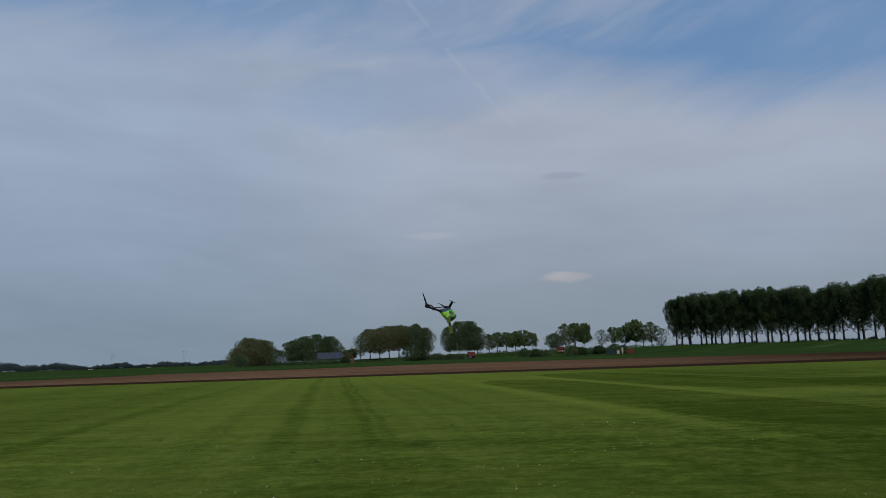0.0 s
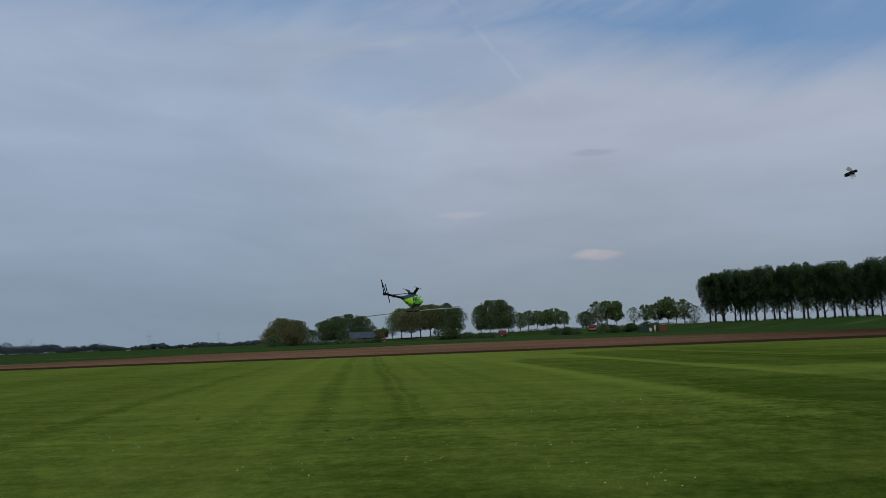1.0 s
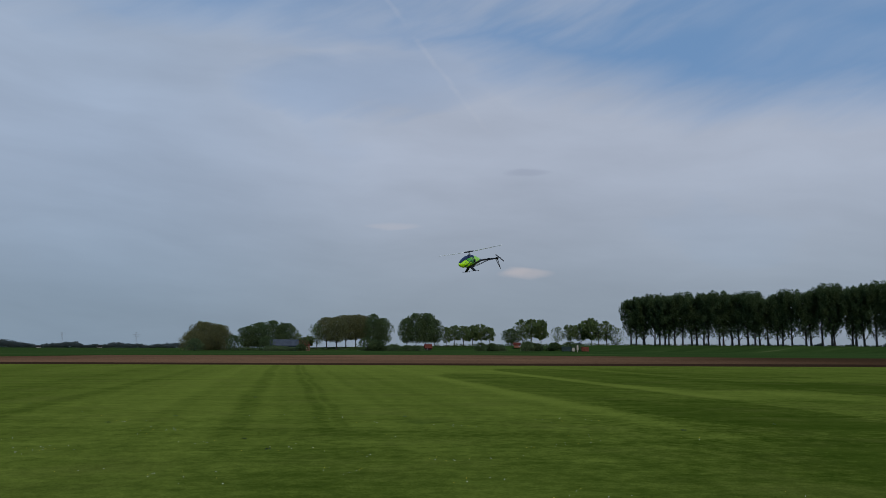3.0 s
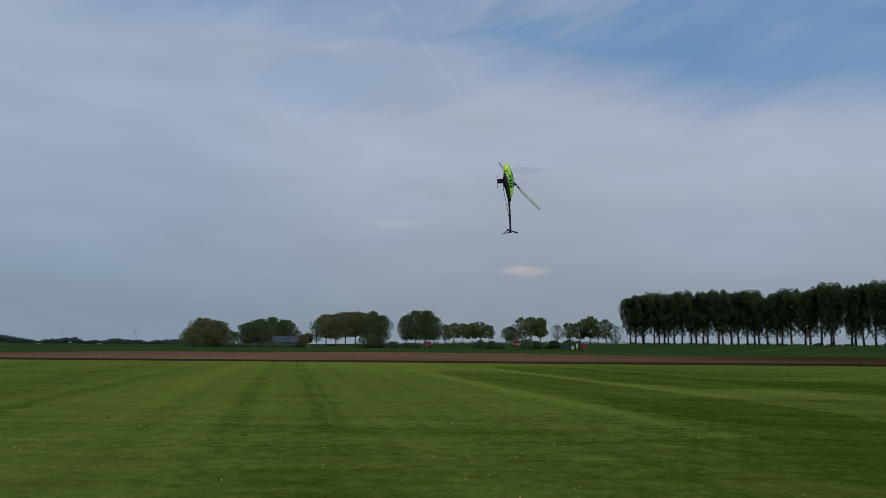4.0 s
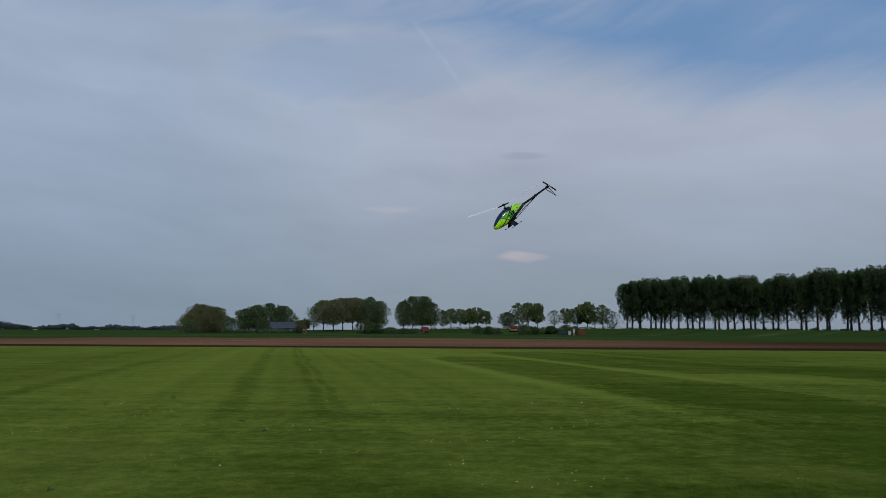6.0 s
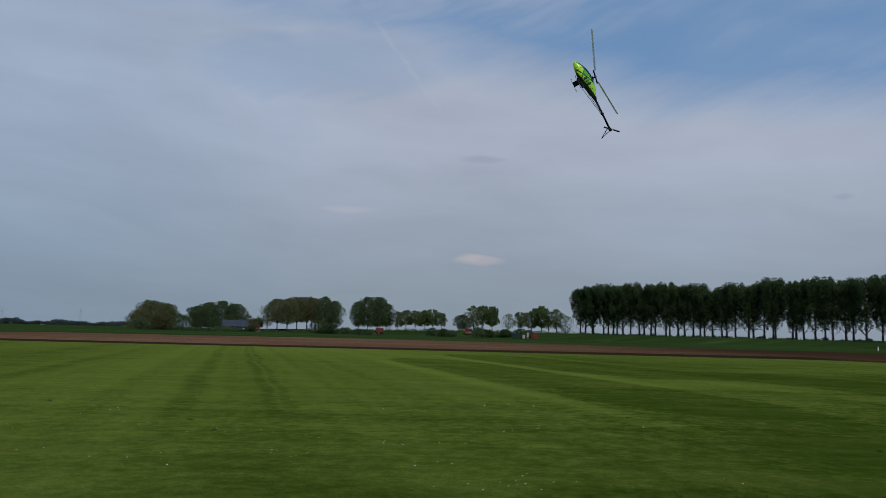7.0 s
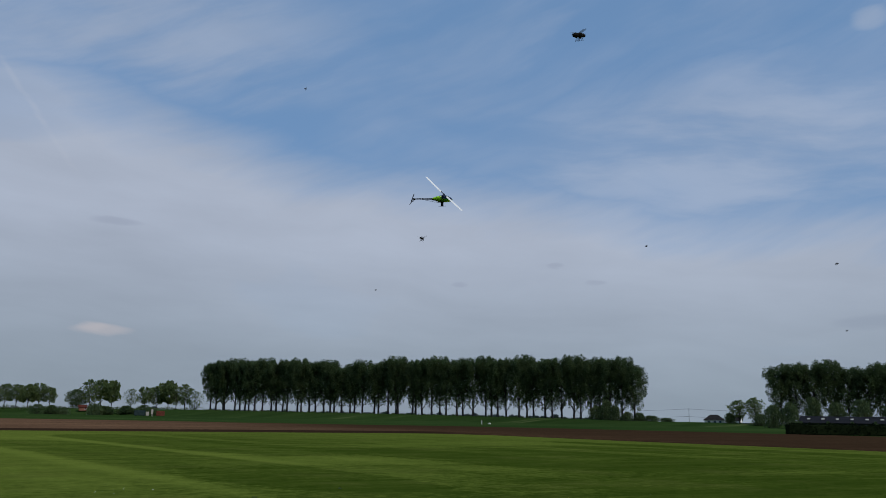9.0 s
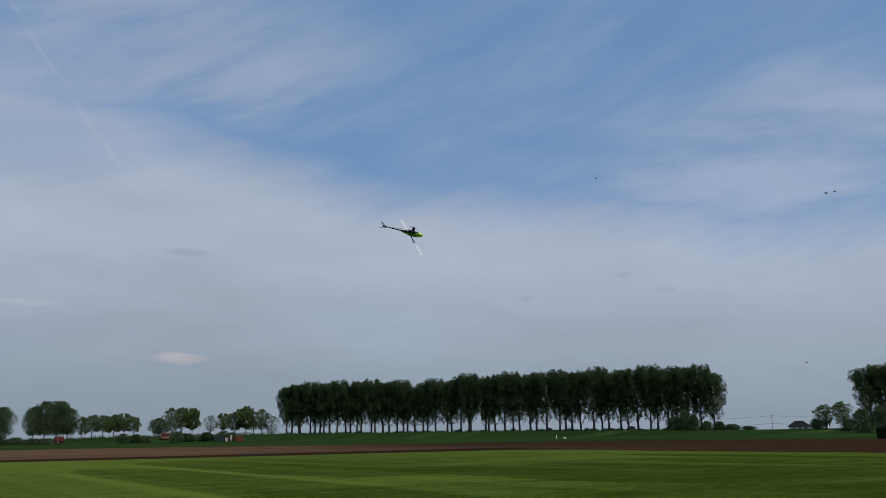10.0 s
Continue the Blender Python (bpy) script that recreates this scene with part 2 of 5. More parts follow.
    for c, w, k in ((-1.15, 0.36, 0.25), (0.8, 0.18, 0.22), (1.25, 0.14, 0.18), (2.8, 0.22, 0.13), (-3.0, 0.30, 0.12), (4.6, 0.30, 0.08), (-6.9, 0.4, 0.12), (-10.2, 0.4, 0.10)):
        d = g.math("ABSOLUTE", g.math("SUBTRACT", lane, c))
        t = g.math("MULTIPLY", g.math("SUBTRACT", 1.0, g.step(d, w * 0.4, w * 1.5)), g.math("MULTIPLY", g.step(g.noise(p, 0.16, 2.0), 0.12, 0.50), g.step(y, 11.0, 21.0)))
        f = g.math("SUBTRACT", f, g.math("MULTIPLY", t, k))
    # darker towards the right
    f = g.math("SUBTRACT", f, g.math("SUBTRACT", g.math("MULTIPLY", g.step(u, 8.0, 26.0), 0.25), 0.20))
    # painted shading: the grass colour is darkened towards the camera
    near_shade = g.math("SUBTRACT", 1.0, g.step(g.math("ADD", y, g.math("MULTIPLY", tuft, 4.0)), 10.0, 26.0))
    f = g.math("SUBTRACT", f, g.math("MULTIPLY", near_shade, g.math("ADD", 0.28, g.math("MULTIPLY", g.step(u, 3.0, 9.0), 0.38))))
    # darker towards the left
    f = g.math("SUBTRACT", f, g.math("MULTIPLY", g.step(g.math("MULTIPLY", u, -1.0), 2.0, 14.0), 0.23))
    f = g.math("MAXIMUM", f, g.math("ADD", 0.03, g.math("MULTIPLY", g.math("ADD", tuft, cross), 0.14)))
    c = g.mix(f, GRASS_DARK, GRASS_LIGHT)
    c = g.mix(g.math("MULTIPLY", worn, 0.35), c, (0.125, 0.138, 0.030))
    c = g.mix(g.math("MULTIPLY", g.step(blade, 0.35, 0.75), 0.45), c, (0.032, 0.055, 0.006))
    g.put(b.inputs["Base Color"], c)
    bump(g, b, g.math("ADD", blade, tuft), 0.35, 0.02)


def soil_paint(g, b):
    p = g.node("ShaderNodeTexCoord").outputs["Object"]
    x, y, _ = g.xyz(p)
    rows = g.noise(g.vec(g.math("MULTIPLY", x, 0.02), g.math("MULTIPLY", y, 0.35)), 1.0, 4.0, 0.6)
    clod = g.noise(p, 3.0, 4.0, 0.7)
    wet = g.step(g.noise(p, 0.02, 3.0), 0.38, 0.62)
    c = g.mix(g.step(g.math("ADD", g.math("MULTIPLY", rows, 0.6), g.math("MULTIPLY", clod, 0.4)), 0.35, 0.65), (0.112, 0.062, 0.034), (0.218, 0.124, 0.070))
    c = g.mix(g.math("MULTIPLY", wet, 0.4), c, (0.095, 0.049, 0.030))
    # soil gets darker towards +x, and in a strip along the near edge
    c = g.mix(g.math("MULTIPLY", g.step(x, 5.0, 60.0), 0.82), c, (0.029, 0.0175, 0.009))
    dark_edge = g.math("MULTIPLY", g.math("SUBTRACT", 1.0, g.step(g.math("ADD", y, g.math("MULTIPLY", clod, 3.0)), 80.5, 83.5)), g.math("SUBTRACT", 1.0, g.step(x, 40.0, 46.0)))
    c = g.mix(g.math("MULTIPLY", dark_edge, 0.92), c, (0.030, 0.018, 0.011))
    g.put(b.inputs["Base Color"], c)
    bump(g, b, clod, 0.8, 0.08)


def crop_paint(g, b):
    p = g.node("ShaderNodeTexCoord").outputs["Object"]
    x, y, _ = g.xyz(p)
    big = g.noise(p, 0.012, 4.0)
    rows = g.noise(g.vec(g.math("MULTIPLY", x, 0.012), g.math("MULTIPLY", y, 0.10)), 1.0, 3.0)
    fine = g.noise(p, 1.2, 3.0, 0.7)
    f = g.math("ADD", g.math("MULTIPLY", big, 0.35), g.math("ADD", g.math("MULTIPLY", rows, 0.4), g.math("MULTIPLY", fine, 0.25)))
    c = g.mix(g.step(f, 0.35, 0.65), (0.021, 0.044, 0.011), (0.042, 0.076, 0.020))
    c = g.mix(g.math("MULTIPLY", g.step(rows, 0.60, 0.72), 0.5), c, (0.13, 0.15, 0.06))
    g.put(b.inputs["Base Color"], c)
    bump(g, b, fine, 0.5, 0.15)


def canopy_paint(g, b):
    p = g.node("ShaderNodeTexCoord").outputs["Object"]
    x, y, z = g.xyz(p)
    wave = g.math("MULTIPLY", g.math("SUBTRACT", g.noise(p, 5.0, 2.0), 0.5), 0.06)
    sweep = g.math("ADD", g.math("ADD", z, g.math("MULTIPLY", x, -0.42)), wave)
    c = g.mix(g.step(sweep, -0.09, -0.03), (0.44, 0.86, 0.008), (0.06, 0.50, 0.010))
    c = g.mix(g.math("MULTIPLY", g.step(sweep, 0.0, 0.03), 0.8), c, (0.42, 0.86, 0.012))
    band = g.math("ABSOLUTE", g.math("SUBTRACT", g.math("ADD", z, g.math("MULTIPLY", x, 0.55)), 0.045))
    c = g.mix(g.math("SUBTRACT", 1.0, g.step(band, 0.008, 0.012)), c, (0.012, 0.016, 0.03))
    slash = g.math("ABSOLUTE", g.math("SUBTRACT", g.math("SUBTRACT", x, g.math("MULTIPLY", z, 1.1)), 0.155))
    c = g.mix(g.math("MULTIPLY", g.math("SUBTRACT", 1.0, g.step(slash, 0.010, 0.016)), 0.85), c, (0.012, 0.03, 0.012))
    line = g.math("ABSOLUTE", g.math("SUBTRACT", g.noise(g.vec(x, g.math("MULTIPLY", z, 1.6)), 8.5, 1.0), 0.5))
    c = g.mix(g.math("MULTIPLY", g.math("SUBTRACT", 1.0, g.step(line, 0.012, 0.028)), 0.8), c, (0.010, 0.035, 0.012))
    # the open black frame under the rear of the canopy
    belly = g.math("ADD", z, g.math("MULTIPLY", g.math("SUBTRACT", x, 0.12), 0.25))
    c = g.mix(g.math("SUBTRACT", 1.0, g.step(belly, -0.084, -0.076)), c, (0.012, 0.013, 0.016))
    g.put(b.inputs["Base Color"], c)
    b.inputs["Coat Weight"].default_value = 0.5


def wing_film(g, b):
    """Clear insect wing with faint dusky veins."""
    plain((0.10, 0.095, 0.085), (0.16, 0.15, 0.13), 300.0, 1500.0, 0.001)(g, b)
    b.inputs["Alpha"].default_value = 0.38


def blade_paint(g, b):
    p = g.node("ShaderNodeTexCoord").outputs["Object"]
    g.put(b.inputs["Base Color"], g.mix(g.math("MULTIPLY", g.noise(p, 14.0, 3.0), 0.3), (0.92, 0.92, 0.91), (0.80, 0.81, 0.80)))


GRASS_DARK, GRASS_LIGHT = (0.027, 0.052, 0.005), (0.163, 0.207, 0.033)
M = {
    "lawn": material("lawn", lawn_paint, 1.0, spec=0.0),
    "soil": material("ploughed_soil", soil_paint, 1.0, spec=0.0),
    "crop": material("field_crop", crop_paint, 1.0, spec=0.0),
    "bark": material("bark", plain((0.026, 0.022, 0.018), (0.065, 0.056, 0.046), 1.5, 12.0, 0.5), 0.9),
    "poplar": material("poplar_leaves", leafy((0.053, 0.083, 0.036), (0.108, 0.158, 0.066), (0.114, 0.150, 0.066), 0.55), 0.95, spec=0.05),
    # dark and fresh leaves are greyed slightly, distance haze put into the colour
    "dark": material("dark_leaves", leafy((0.0716, 0.1054, 0.049), (0.1436, 0.1985, 0.0901), (0.1304, 0.1797, 0.0826), 0.55), 0.95, spec=0.05),
    "fresh": material("fresh_leaves", leafy((0.080, 0.120, 0.046), (0.170, 0.228, 0.086), (0.160, 0.198, 0.082), 0.55), 0.95, spec=0.05),
    "russet": material("young_bronze_leaves", leafy((0.140, 0.150, 0.070), (0.205, 0.205, 0.098), (0.18, 0.19, 0.09), 0.55), 0.95, spec=0.05),
    "hedge": material("hedge_leaves", leafy((0.006, 0.011, 0.005), (0.014, 0.022, 0.008), (0.012, 0.018, 0.007), 0.1), 0.95, spec=0.02),
    "slate": material("grey_roof_sheet", plain((0.036, 0.045, 0.062), (0.060, 0.073, 0.096), 0.4, 6.0), 0.9, spec=0.1),
    "sheet": material("weathered_cement_sheet", plain((0.008, 0.008, 0.010), (0.018, 0.018, 0.021), 0.3, 5.0), 0.9, spec=0.1),
    "pale": material("weathered_pale_paint", plain((0.36, 0.33, 0.29), (0.50, 0.46, 0.41), 0.8, 10.0), 0.8),
    "brick": material("red_brick", plain((0.20, 0.085, 0.055), (0.30, 0.12, 0.08), 0.8, 9.0), 0.9),
    "tile": material("red_roof_tiles", plain((0.070, 0.021, 0.015), (0.115, 0.032, 0.021), 0.8, 8.0), 0.95, spec=0.1),
    "thatch": material("dark_roof", plain((0.016, 0.015, 0.015), (0.035, 0.032, 0.030), 0.8, 8.0), 0.95, spec=0.05),
    "white": material("white_paint", plain((0.72, 0.72, 0.69), (0.82, 0.82, 0.80), 1.0, 20.0), 0.6),
    "green_steel": material("dark_green_steel", plain((0.018, 0.034, 0.036), (0.035, 0.055, 0.058), 1.0, 12.0), 0.9, spec=0.1),
    "rust": material("rust_red_steel", plain((0.10, 0.032, 0.022), (0.17, 0.055, 0.035), 1.0, 10.0), 0.9, spec=0.1),
    "steel": material("galvanised_steel", plain((0.20, 0.21, 0.22), (0.30, 0.31, 0.32), 0.5, 5.0), 0.5, 0.6),
    "cable": material("cable_sheath", plain((0.05, 0.055, 0.06), (0.08, 0.085, 0.09), 0.2, 3.0), 0.6),
    "canopy": material("lime_canopy_lacquer", canopy_paint, 0.3),
    "screen": material("dark_blue_lacquer", plain((0.006, 0.010, 0.035), (0.012, 0.022, 0.075), 5.0, 60.0, 0.002), 0.15),
    "carbon": material("carbon_fibre", plain((0.005, 0.006, 0.009), (0.013, 0.014, 0.019), 20.0, 160.0, 0.004), 0.5, spec=0.15),
    "alloy": material("anodised_alloy", plain((0.03, 0.032, 0.04), (0.07, 0.074, 0.085), 20.0, 120.0, 0.004), 0.4, 0.7),
    "rotor": material("white_rotor_blade", blade_paint, 0.4, spec=0.3),
    "yellow": material("yellow_decal", plain((0.75, 0.80, 0.02), (0.85, 0.90, 0.06), 10.0, 80.0, 0.002), 0.3),
    "black": material("black_decal", plain((0.008, 0.008, 0.010), (0.02, 0.02, 0.024), 10.0, 80.0, 0.002), 0.3),
    "rubber": material("black_rubber", plain((0.012, 0.012, 0.012), (0.03, 0.03, 0.03), 30.0, 200.0, 0.005), 0.8),
    "chitin": material("fly_body", plain((0.008, 0.007, 0.006), (0.025, 0.021, 0.018), 300.0, 2000.0, 0.001), 0.8, spec=0.1),
    "wing": material("fly_wing", wing_film, 0.7, spec=0.1),
    "petal": material("daisy_petals", plain((0.74, 0.74, 0.68), (0.86, 0.86, 0.80), 20.0, 200.0, 0.01), 0.7),
    "dandelion": material("yellow_petals", plain((0.70, 0.55, 0.03), (0.82, 0.68, 0.06), 20.0, 200.0, 0.01), 0.7),
    "weed": material("broad_weed_leaves", leafy((0.020, 0.050, 0.010), (0.045, 0.095, 0.018), (0.06, 0.10, 0.02)), 0.6),
    # distance haze is painted into this pale bluish leaf colour
    "far": material("far_woods_hazed_leaves", leafy((0.082, 0.104, 0.104), (0.098, 0.121, 0.120), (0.096, 0.118, 0.115), 0.5), 0.9, spec=0.1),
}


# ---- building blocks ----
def finish(name, bm, mat, smooth=False):
    me = bpy.data.meshes.new(name)
    bm.normal_update()
    bm.to_mesh(me)
    bm.free()
    me.materials.append(M[mat])
    if smooth:
        me.polygons.foreach_set("use_smooth", [True] * len(me.polygons))
    return me


def part(name, bm, mat, parent, label="", smooth=False):
    ob = new(name, finish(name, bm, mat, smooth))
    ob.parent = parent
    if label:
        tagged(ob, label)
    return ob


def soup(name, verts, faces, mat):
    """A mesh from arrays of corners and faces that all have as many corners."""
    me = bpy.data.meshes.new(name)
    v, fc = np.asarray(verts, np.float32), np.asarray(faces, np.int32)
    me.vertices.add(len(v))
    me.vertices.foreach_set("co", v.ravel())
    me.loops.add(fc.size)
    me.loops.foreach_set("vertex_index", fc.ravel())
    me.polygons.add(len(fc))
    me.polygons.foreach_set("loop_start", np.arange(len(fc), dtype=np.int32) * fc.shape[1])
    me.update(calc_edges=True)
    me.materials.append(M[mat])
    return me


def box(bm, x, y, z, sx, sy, sz, bevel=0.0, turn=None):
    r = bmesh.ops.create_cube(bm, size=1.0)
    vs = r["verts"]
    bmesh.ops.scale(bm, vec=(sx, sy, sz), verts=vs)
    if bevel:
        es = list({e for v in vs for e in v.link_edges})
        vs = list({v for f in bmesh.ops.bevel(bm, geom=es, offset=bevel, segments=1, affect="EDGES")["faces"] for v in f.verts} | {v for v in vs if v.is_valid})
    if turn is not None:
        bmesh.ops.transform(bm, matrix=turn, verts=vs)
    bmesh.ops.translate(bm, vec=(x, y, z), verts=vs)
    return vs


def rod(bm, a, b, r0, r1=None, sides=8):
    a, b = Vector(a), Vector(b)
    d = b - a
    r1 = r0 if r1 is None else r1
    r = bmesh.ops.create_cone(bm, cap_ends=True, segments=sides, radius1=r0, radius2=r1, depth=d.length)
    bmesh.ops.transform(bm, matrix=Matrix.Translation((a + b) / 2) @ d.to_track_quat("Z", "Y").to_matrix().to_4x4(), verts=r["verts"])
    return r["verts"]


def loft(bm, sections, sides=20, first=0, last=None, closed=True):
    """Skin over sections (x, half width, top, bottom, squareness); first..last pick a sector of the outline."""
    rings = []
    last = sides if last is None else last
    for x, w, zt, zb, p in sections:
        ring = []
        for i in range(first, last + (0 if closed else 1)):
            a = 2 * math.pi * i / sides
            c, s = math.cos(a), math.sin(a)
            yy = w * math.copysign(abs(c) ** p, c)
            zz = (zt + zb) / 2 + (zt - zb) / 2 * math.copysign(abs(s) ** p, s)
            ring.append(bm.verts.new((x, yy, zz)))
        rings.append(ring)
    n = len(rings[0])
    for r0, r1 in zip(rings, rings[1:]):
        for i in range(n if closed else n - 1):
            bm.faces.new((r0[i], r0[(i + 1) % n], r1[(i + 1) % n], r1[i]))
    if closed:
        bm.faces.new(rings[0][::-1])
        bm.faces.new(rings[-1])
    bmesh.ops.recalc_face_normals(bm, faces=bm.faces[:])


def thing(name, label, category, group="", m=None):
    ob = new(name)
    ob.empty_display_size = 0.2
    if m is not None:
        ob.matrix_basis = m
    return tagged(ob, label, category, group)


def spot(az, d, z=0.0, turn=None):
    """A pose at a bearing and distance from the camera's foot; turned to face it unless told."""
    a = radians(az)
    return pose(d * math.sin(a), d * math.cos(a), z, 0, 0, -az if turn is None else turn)


# ---- ground ----
def ground_height(x, y):
    """The dyke under the tree rows; the rest is flat."""
    best = 0.0
    for (ax, ay, ah), (bx, by, bh) in zip(DYKE, DYKE[1:]):
        dx, dy = bx - ax, by - ay
        t = min(1.0, max(0.0, ((x - ax) * dx + (y - ay) * dy) / (dx * dx + dy * dy)))
        d = math.hypot(x - ax - t * dx, y - ay - t * dy)
        h = ah + t * (bh - ah)
        k = min(1.0, max(0.0, (24.0 - d) / 18.0))
        best = max(best, h * k * k * (3 - 2 * k))
    return best


DYKE = ((-190, 470, 0.0), (-60, 455, 2.0), (20, 450, 3.0), (93, 420, 3.3), (160, 331, 2.8), (212, 259, 2.0), (232, 232, 1.5), (246, 214, 1.6), (262, 195, 1.1), (330, 120, 0.5))


def build_ground():
    rng = np.random.default_rng(3)
    radii = [0.0, 60, 110] + list(np.arange(140, 540, 6.0)) + [600, 700, 850, 1100, 1600, 2400, 3400, 4600]
    n = 240
    verts, faces = [(0, 0, 0)], []
    for r in radii[1:]:
        for k in range(n):
            a = 2 * math.pi * k / n
            x, y = r * math.sin(a), r * math.cos(a)
            verts.append((x, y, ground_height(x, y) if 200 < r < 560 else 0.0))
    for ri in range(len(radii) - 2):
        for k in range(n):
            a = 1 + ri * n + k
            b = 1 + ri * n + (k + 1) % n
            faces.append((a, b, b + n, a + n))
    me = soup("ground", verts, faces, "crop")
    bm = bmesh.new()
    bm.from_mesh(me)
    bm.verts.ensure_lookup_table()
    for k in range(n):
        bm.faces.new((bm.verts[0], bm.verts[1 + (k + 1) % n], bm.verts[1 + k]))
    bmesh.ops.recalc_face_normals(bm, faces=bm.faces[:])
    if bm.faces[0].normal.z < 0:
        bmesh.ops.reverse_faces(bm, faces=bm.faces[:])
    bm.to_mesh(me)
    bm.free()
    me.polygons.foreach_set("use_smooth", [True] * len(me.polygons))
    tagged(new("ground", me), "flat green farmland that rises to a low grassy dyke", "ground", kind="structure")
    # ploughed field: long ridges side by side
    verts, faces = [], []
    xs = np.concatenate([np.arange(-200, 44, 8.0), np.arange(44, 260, 6.0)])

    def reach(x):
        lo = 75.2 + 0.02 * abs(x) if x < 43 else np.interp(x, [43, 46, 50, 60, 90], [75, 50, 30, 0, -60])
        hi = np.interp(x, [-200, -72, -66, -40, -10, 14, 33, 50, 80, 97, 108, 130, 170], [112, 112, 150, 156, 170, 165, 151, 138, 127, 96, 64, 20, -60])
        return lo, hi
    cols = []
    for x in xs:
        lo, hi = reach(x)
        cols.append((x, lo, hi))
    rows_n = 170
    for x, lo, hi in cols:
        for j in range(rows_n + 1):
            y = lo + (hi - lo) * j / rows_n
            z = 0.03 + (0.10 if j % 2 else 0.0) + rng.uniform(0, 0.05)
            verts.append((x, y, z if 0 < j < rows_n else -0.05))
    for i in range(len(cols) - 1):
        for j in range(rows_n):
            a = i * (rows_n + 1) + j
            faces.append((a, a + rows_n + 1, a + rows_n + 2, a + 1))
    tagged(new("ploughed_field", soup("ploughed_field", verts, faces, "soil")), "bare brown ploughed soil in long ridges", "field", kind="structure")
    # mown lawn
    outline = [(-260, -120), (60, -120), (58, 0), (50, 31), (45.5, 52), (43.4, 68), (40, 73.4), (20, 74.2), (-10, 75.6), (-60, 76.0), (-130, 77.0), (-260, 79.0)]
    bm = bmesh.new()
    top = [bm.verts.new((x, y, 0.05)) for x, y in outline]
    low = [bm.verts.new((x, y, -0.1)) for x, y in outline]
    bm.faces.new(top)
    for i in range(len(top)):
        j = (i + 1) % len(top)
        bm.faces.new((top[i], low[i], low[j], top[j]))
    bmesh.ops.recalc_face_normals(bm, faces=bm.faces[:])
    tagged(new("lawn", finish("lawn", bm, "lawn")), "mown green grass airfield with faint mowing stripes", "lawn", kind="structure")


build_ground()


# ---- trees ----
def leaf_cloud(rng, centres, radii, count, size, flat=0.8, bias=1.0):
    """Corners and faces of many small leaf sprays gathered round clump centres."""
    k = (len(centres) * rng.uniform(0, 1, count) ** bias).astype(int)
    d = rng.normal(size=(count, 3))
    d /= np.linalg.norm(d, axis=1)[:, None]
    c = centres[k] + d * (radii[k] * rng.uniform(0.35, 1.0, count) ** 0.6)[:, None] * np.array([1, 1, flat])
    u = rng.normal(size=(count, 3))
    u /= np.linalg.norm(u, axis=1)[:, None]
    w = np.cross(u, rng.normal(size=(count, 3)))
    w /= np.linalg.norm(w, axis=1)[:, None]
    s = (size * rng.uniform(0.6, 1.35, count))[:, None]
    v = np.stack([c - u * s, c + w * s * 0.55 - u * s * 0.1, c + u * s, c - w * s * 0.55 + u * s * 0.15], 1).reshape(-1, 3)
    return v, np.arange(count * 4).reshape(-1, 4)


def make_tree(name, label, seed, height, width, clear, leaves, mat, profile, size=0.5, group="", sparse=1.0, puff=1.0, tall=0.8):
    """A tree: a trunk with limbs and a crown of leaf sprays; clear is the height of the bare trunk."""
    rng = np.random.default_rng(seed)
    root = thing(name, label, "tree", group)
    bm = bmesh.new()
    lean = rng.normal(0, 0.02, 2)
    r0 = height * 0.013 + 0.08
    pts = [Vector((lean[0] * t * height + 0.08 * rng.normal() * t, lean[1] * t * height + 0.08 * rng.normal() * t, t * height * 0.9)) for t in (0, 0.15, 0.35, 0.6, 0.85, 1.0)]
    for i, (a, b) in enumerate(zip(pts, pts[1:])):
        rod(bm, a, b, r0 * (1 - 0.17 * i) * (1.35 if i == 0 else 1), r0 * (1 - 0.17 * (i + 1)), 7)
    centres, radii = [], []
    n_clump = int(34 * sparse)
    for i in range(n_clump):
        t = ((i + rng.uniform(0.2, 0.8)) / n_clump) ** (0.62 if tall > 1 else 1.0)
        z = clear + (height - clear) * (0.04 + 0.92 * t)
        env = np.interp(t, *profile) * width / 2
        a = i * 2.4 + rng.uniform(-0.5, 0.5)
        rr = env * rng.uniform(0.3, 0.88)
        c = np.array([math.cos(a) * rr + lean[0] * z, math.sin(a) * rr + lean[1] * z, z])
        centres.append(c)
        radii.append(max(0.5, env * rng.uniform(0.34, 0.52) * puff))
        if i % 2 == 0:
            foot = max(clear * 0.75, z - rr * rng.uniform(0.9, 1.5) - 0.5)
            rod(bm, (lean[0] * foot, lean[1] * foot, foot), c, r0 * 0.32, r0 * 0.07, 5)
    part("trunk", bm, "bark", root)
    v, fc = leaf_cloud(rng, np.array(centres), np.array(radii), leaves, size, tall, 0.74 if tall > 1 else 1.0)
    crown = new("crown", soup("crown", v, fc, mat))
    crown.parent = root
    return root


POPLAR = ([0, 0.10, 0.25, 0.45, 0.8, 0.93, 1.0], [0.40, 0.56, 0.70, 0.88, 1.0, 1.0, 0.90])
ROUND = ([0, 0.15, 0.4, 0.65, 0.88, 1.0], [0.55, 0.88, 1.0, 0.95, 0.66, 0.25])
DOME = ([0, 0.2, 0.5, 0.8, 1.0], [0.95, 1.0, 0.95, 0.72, 0.30])


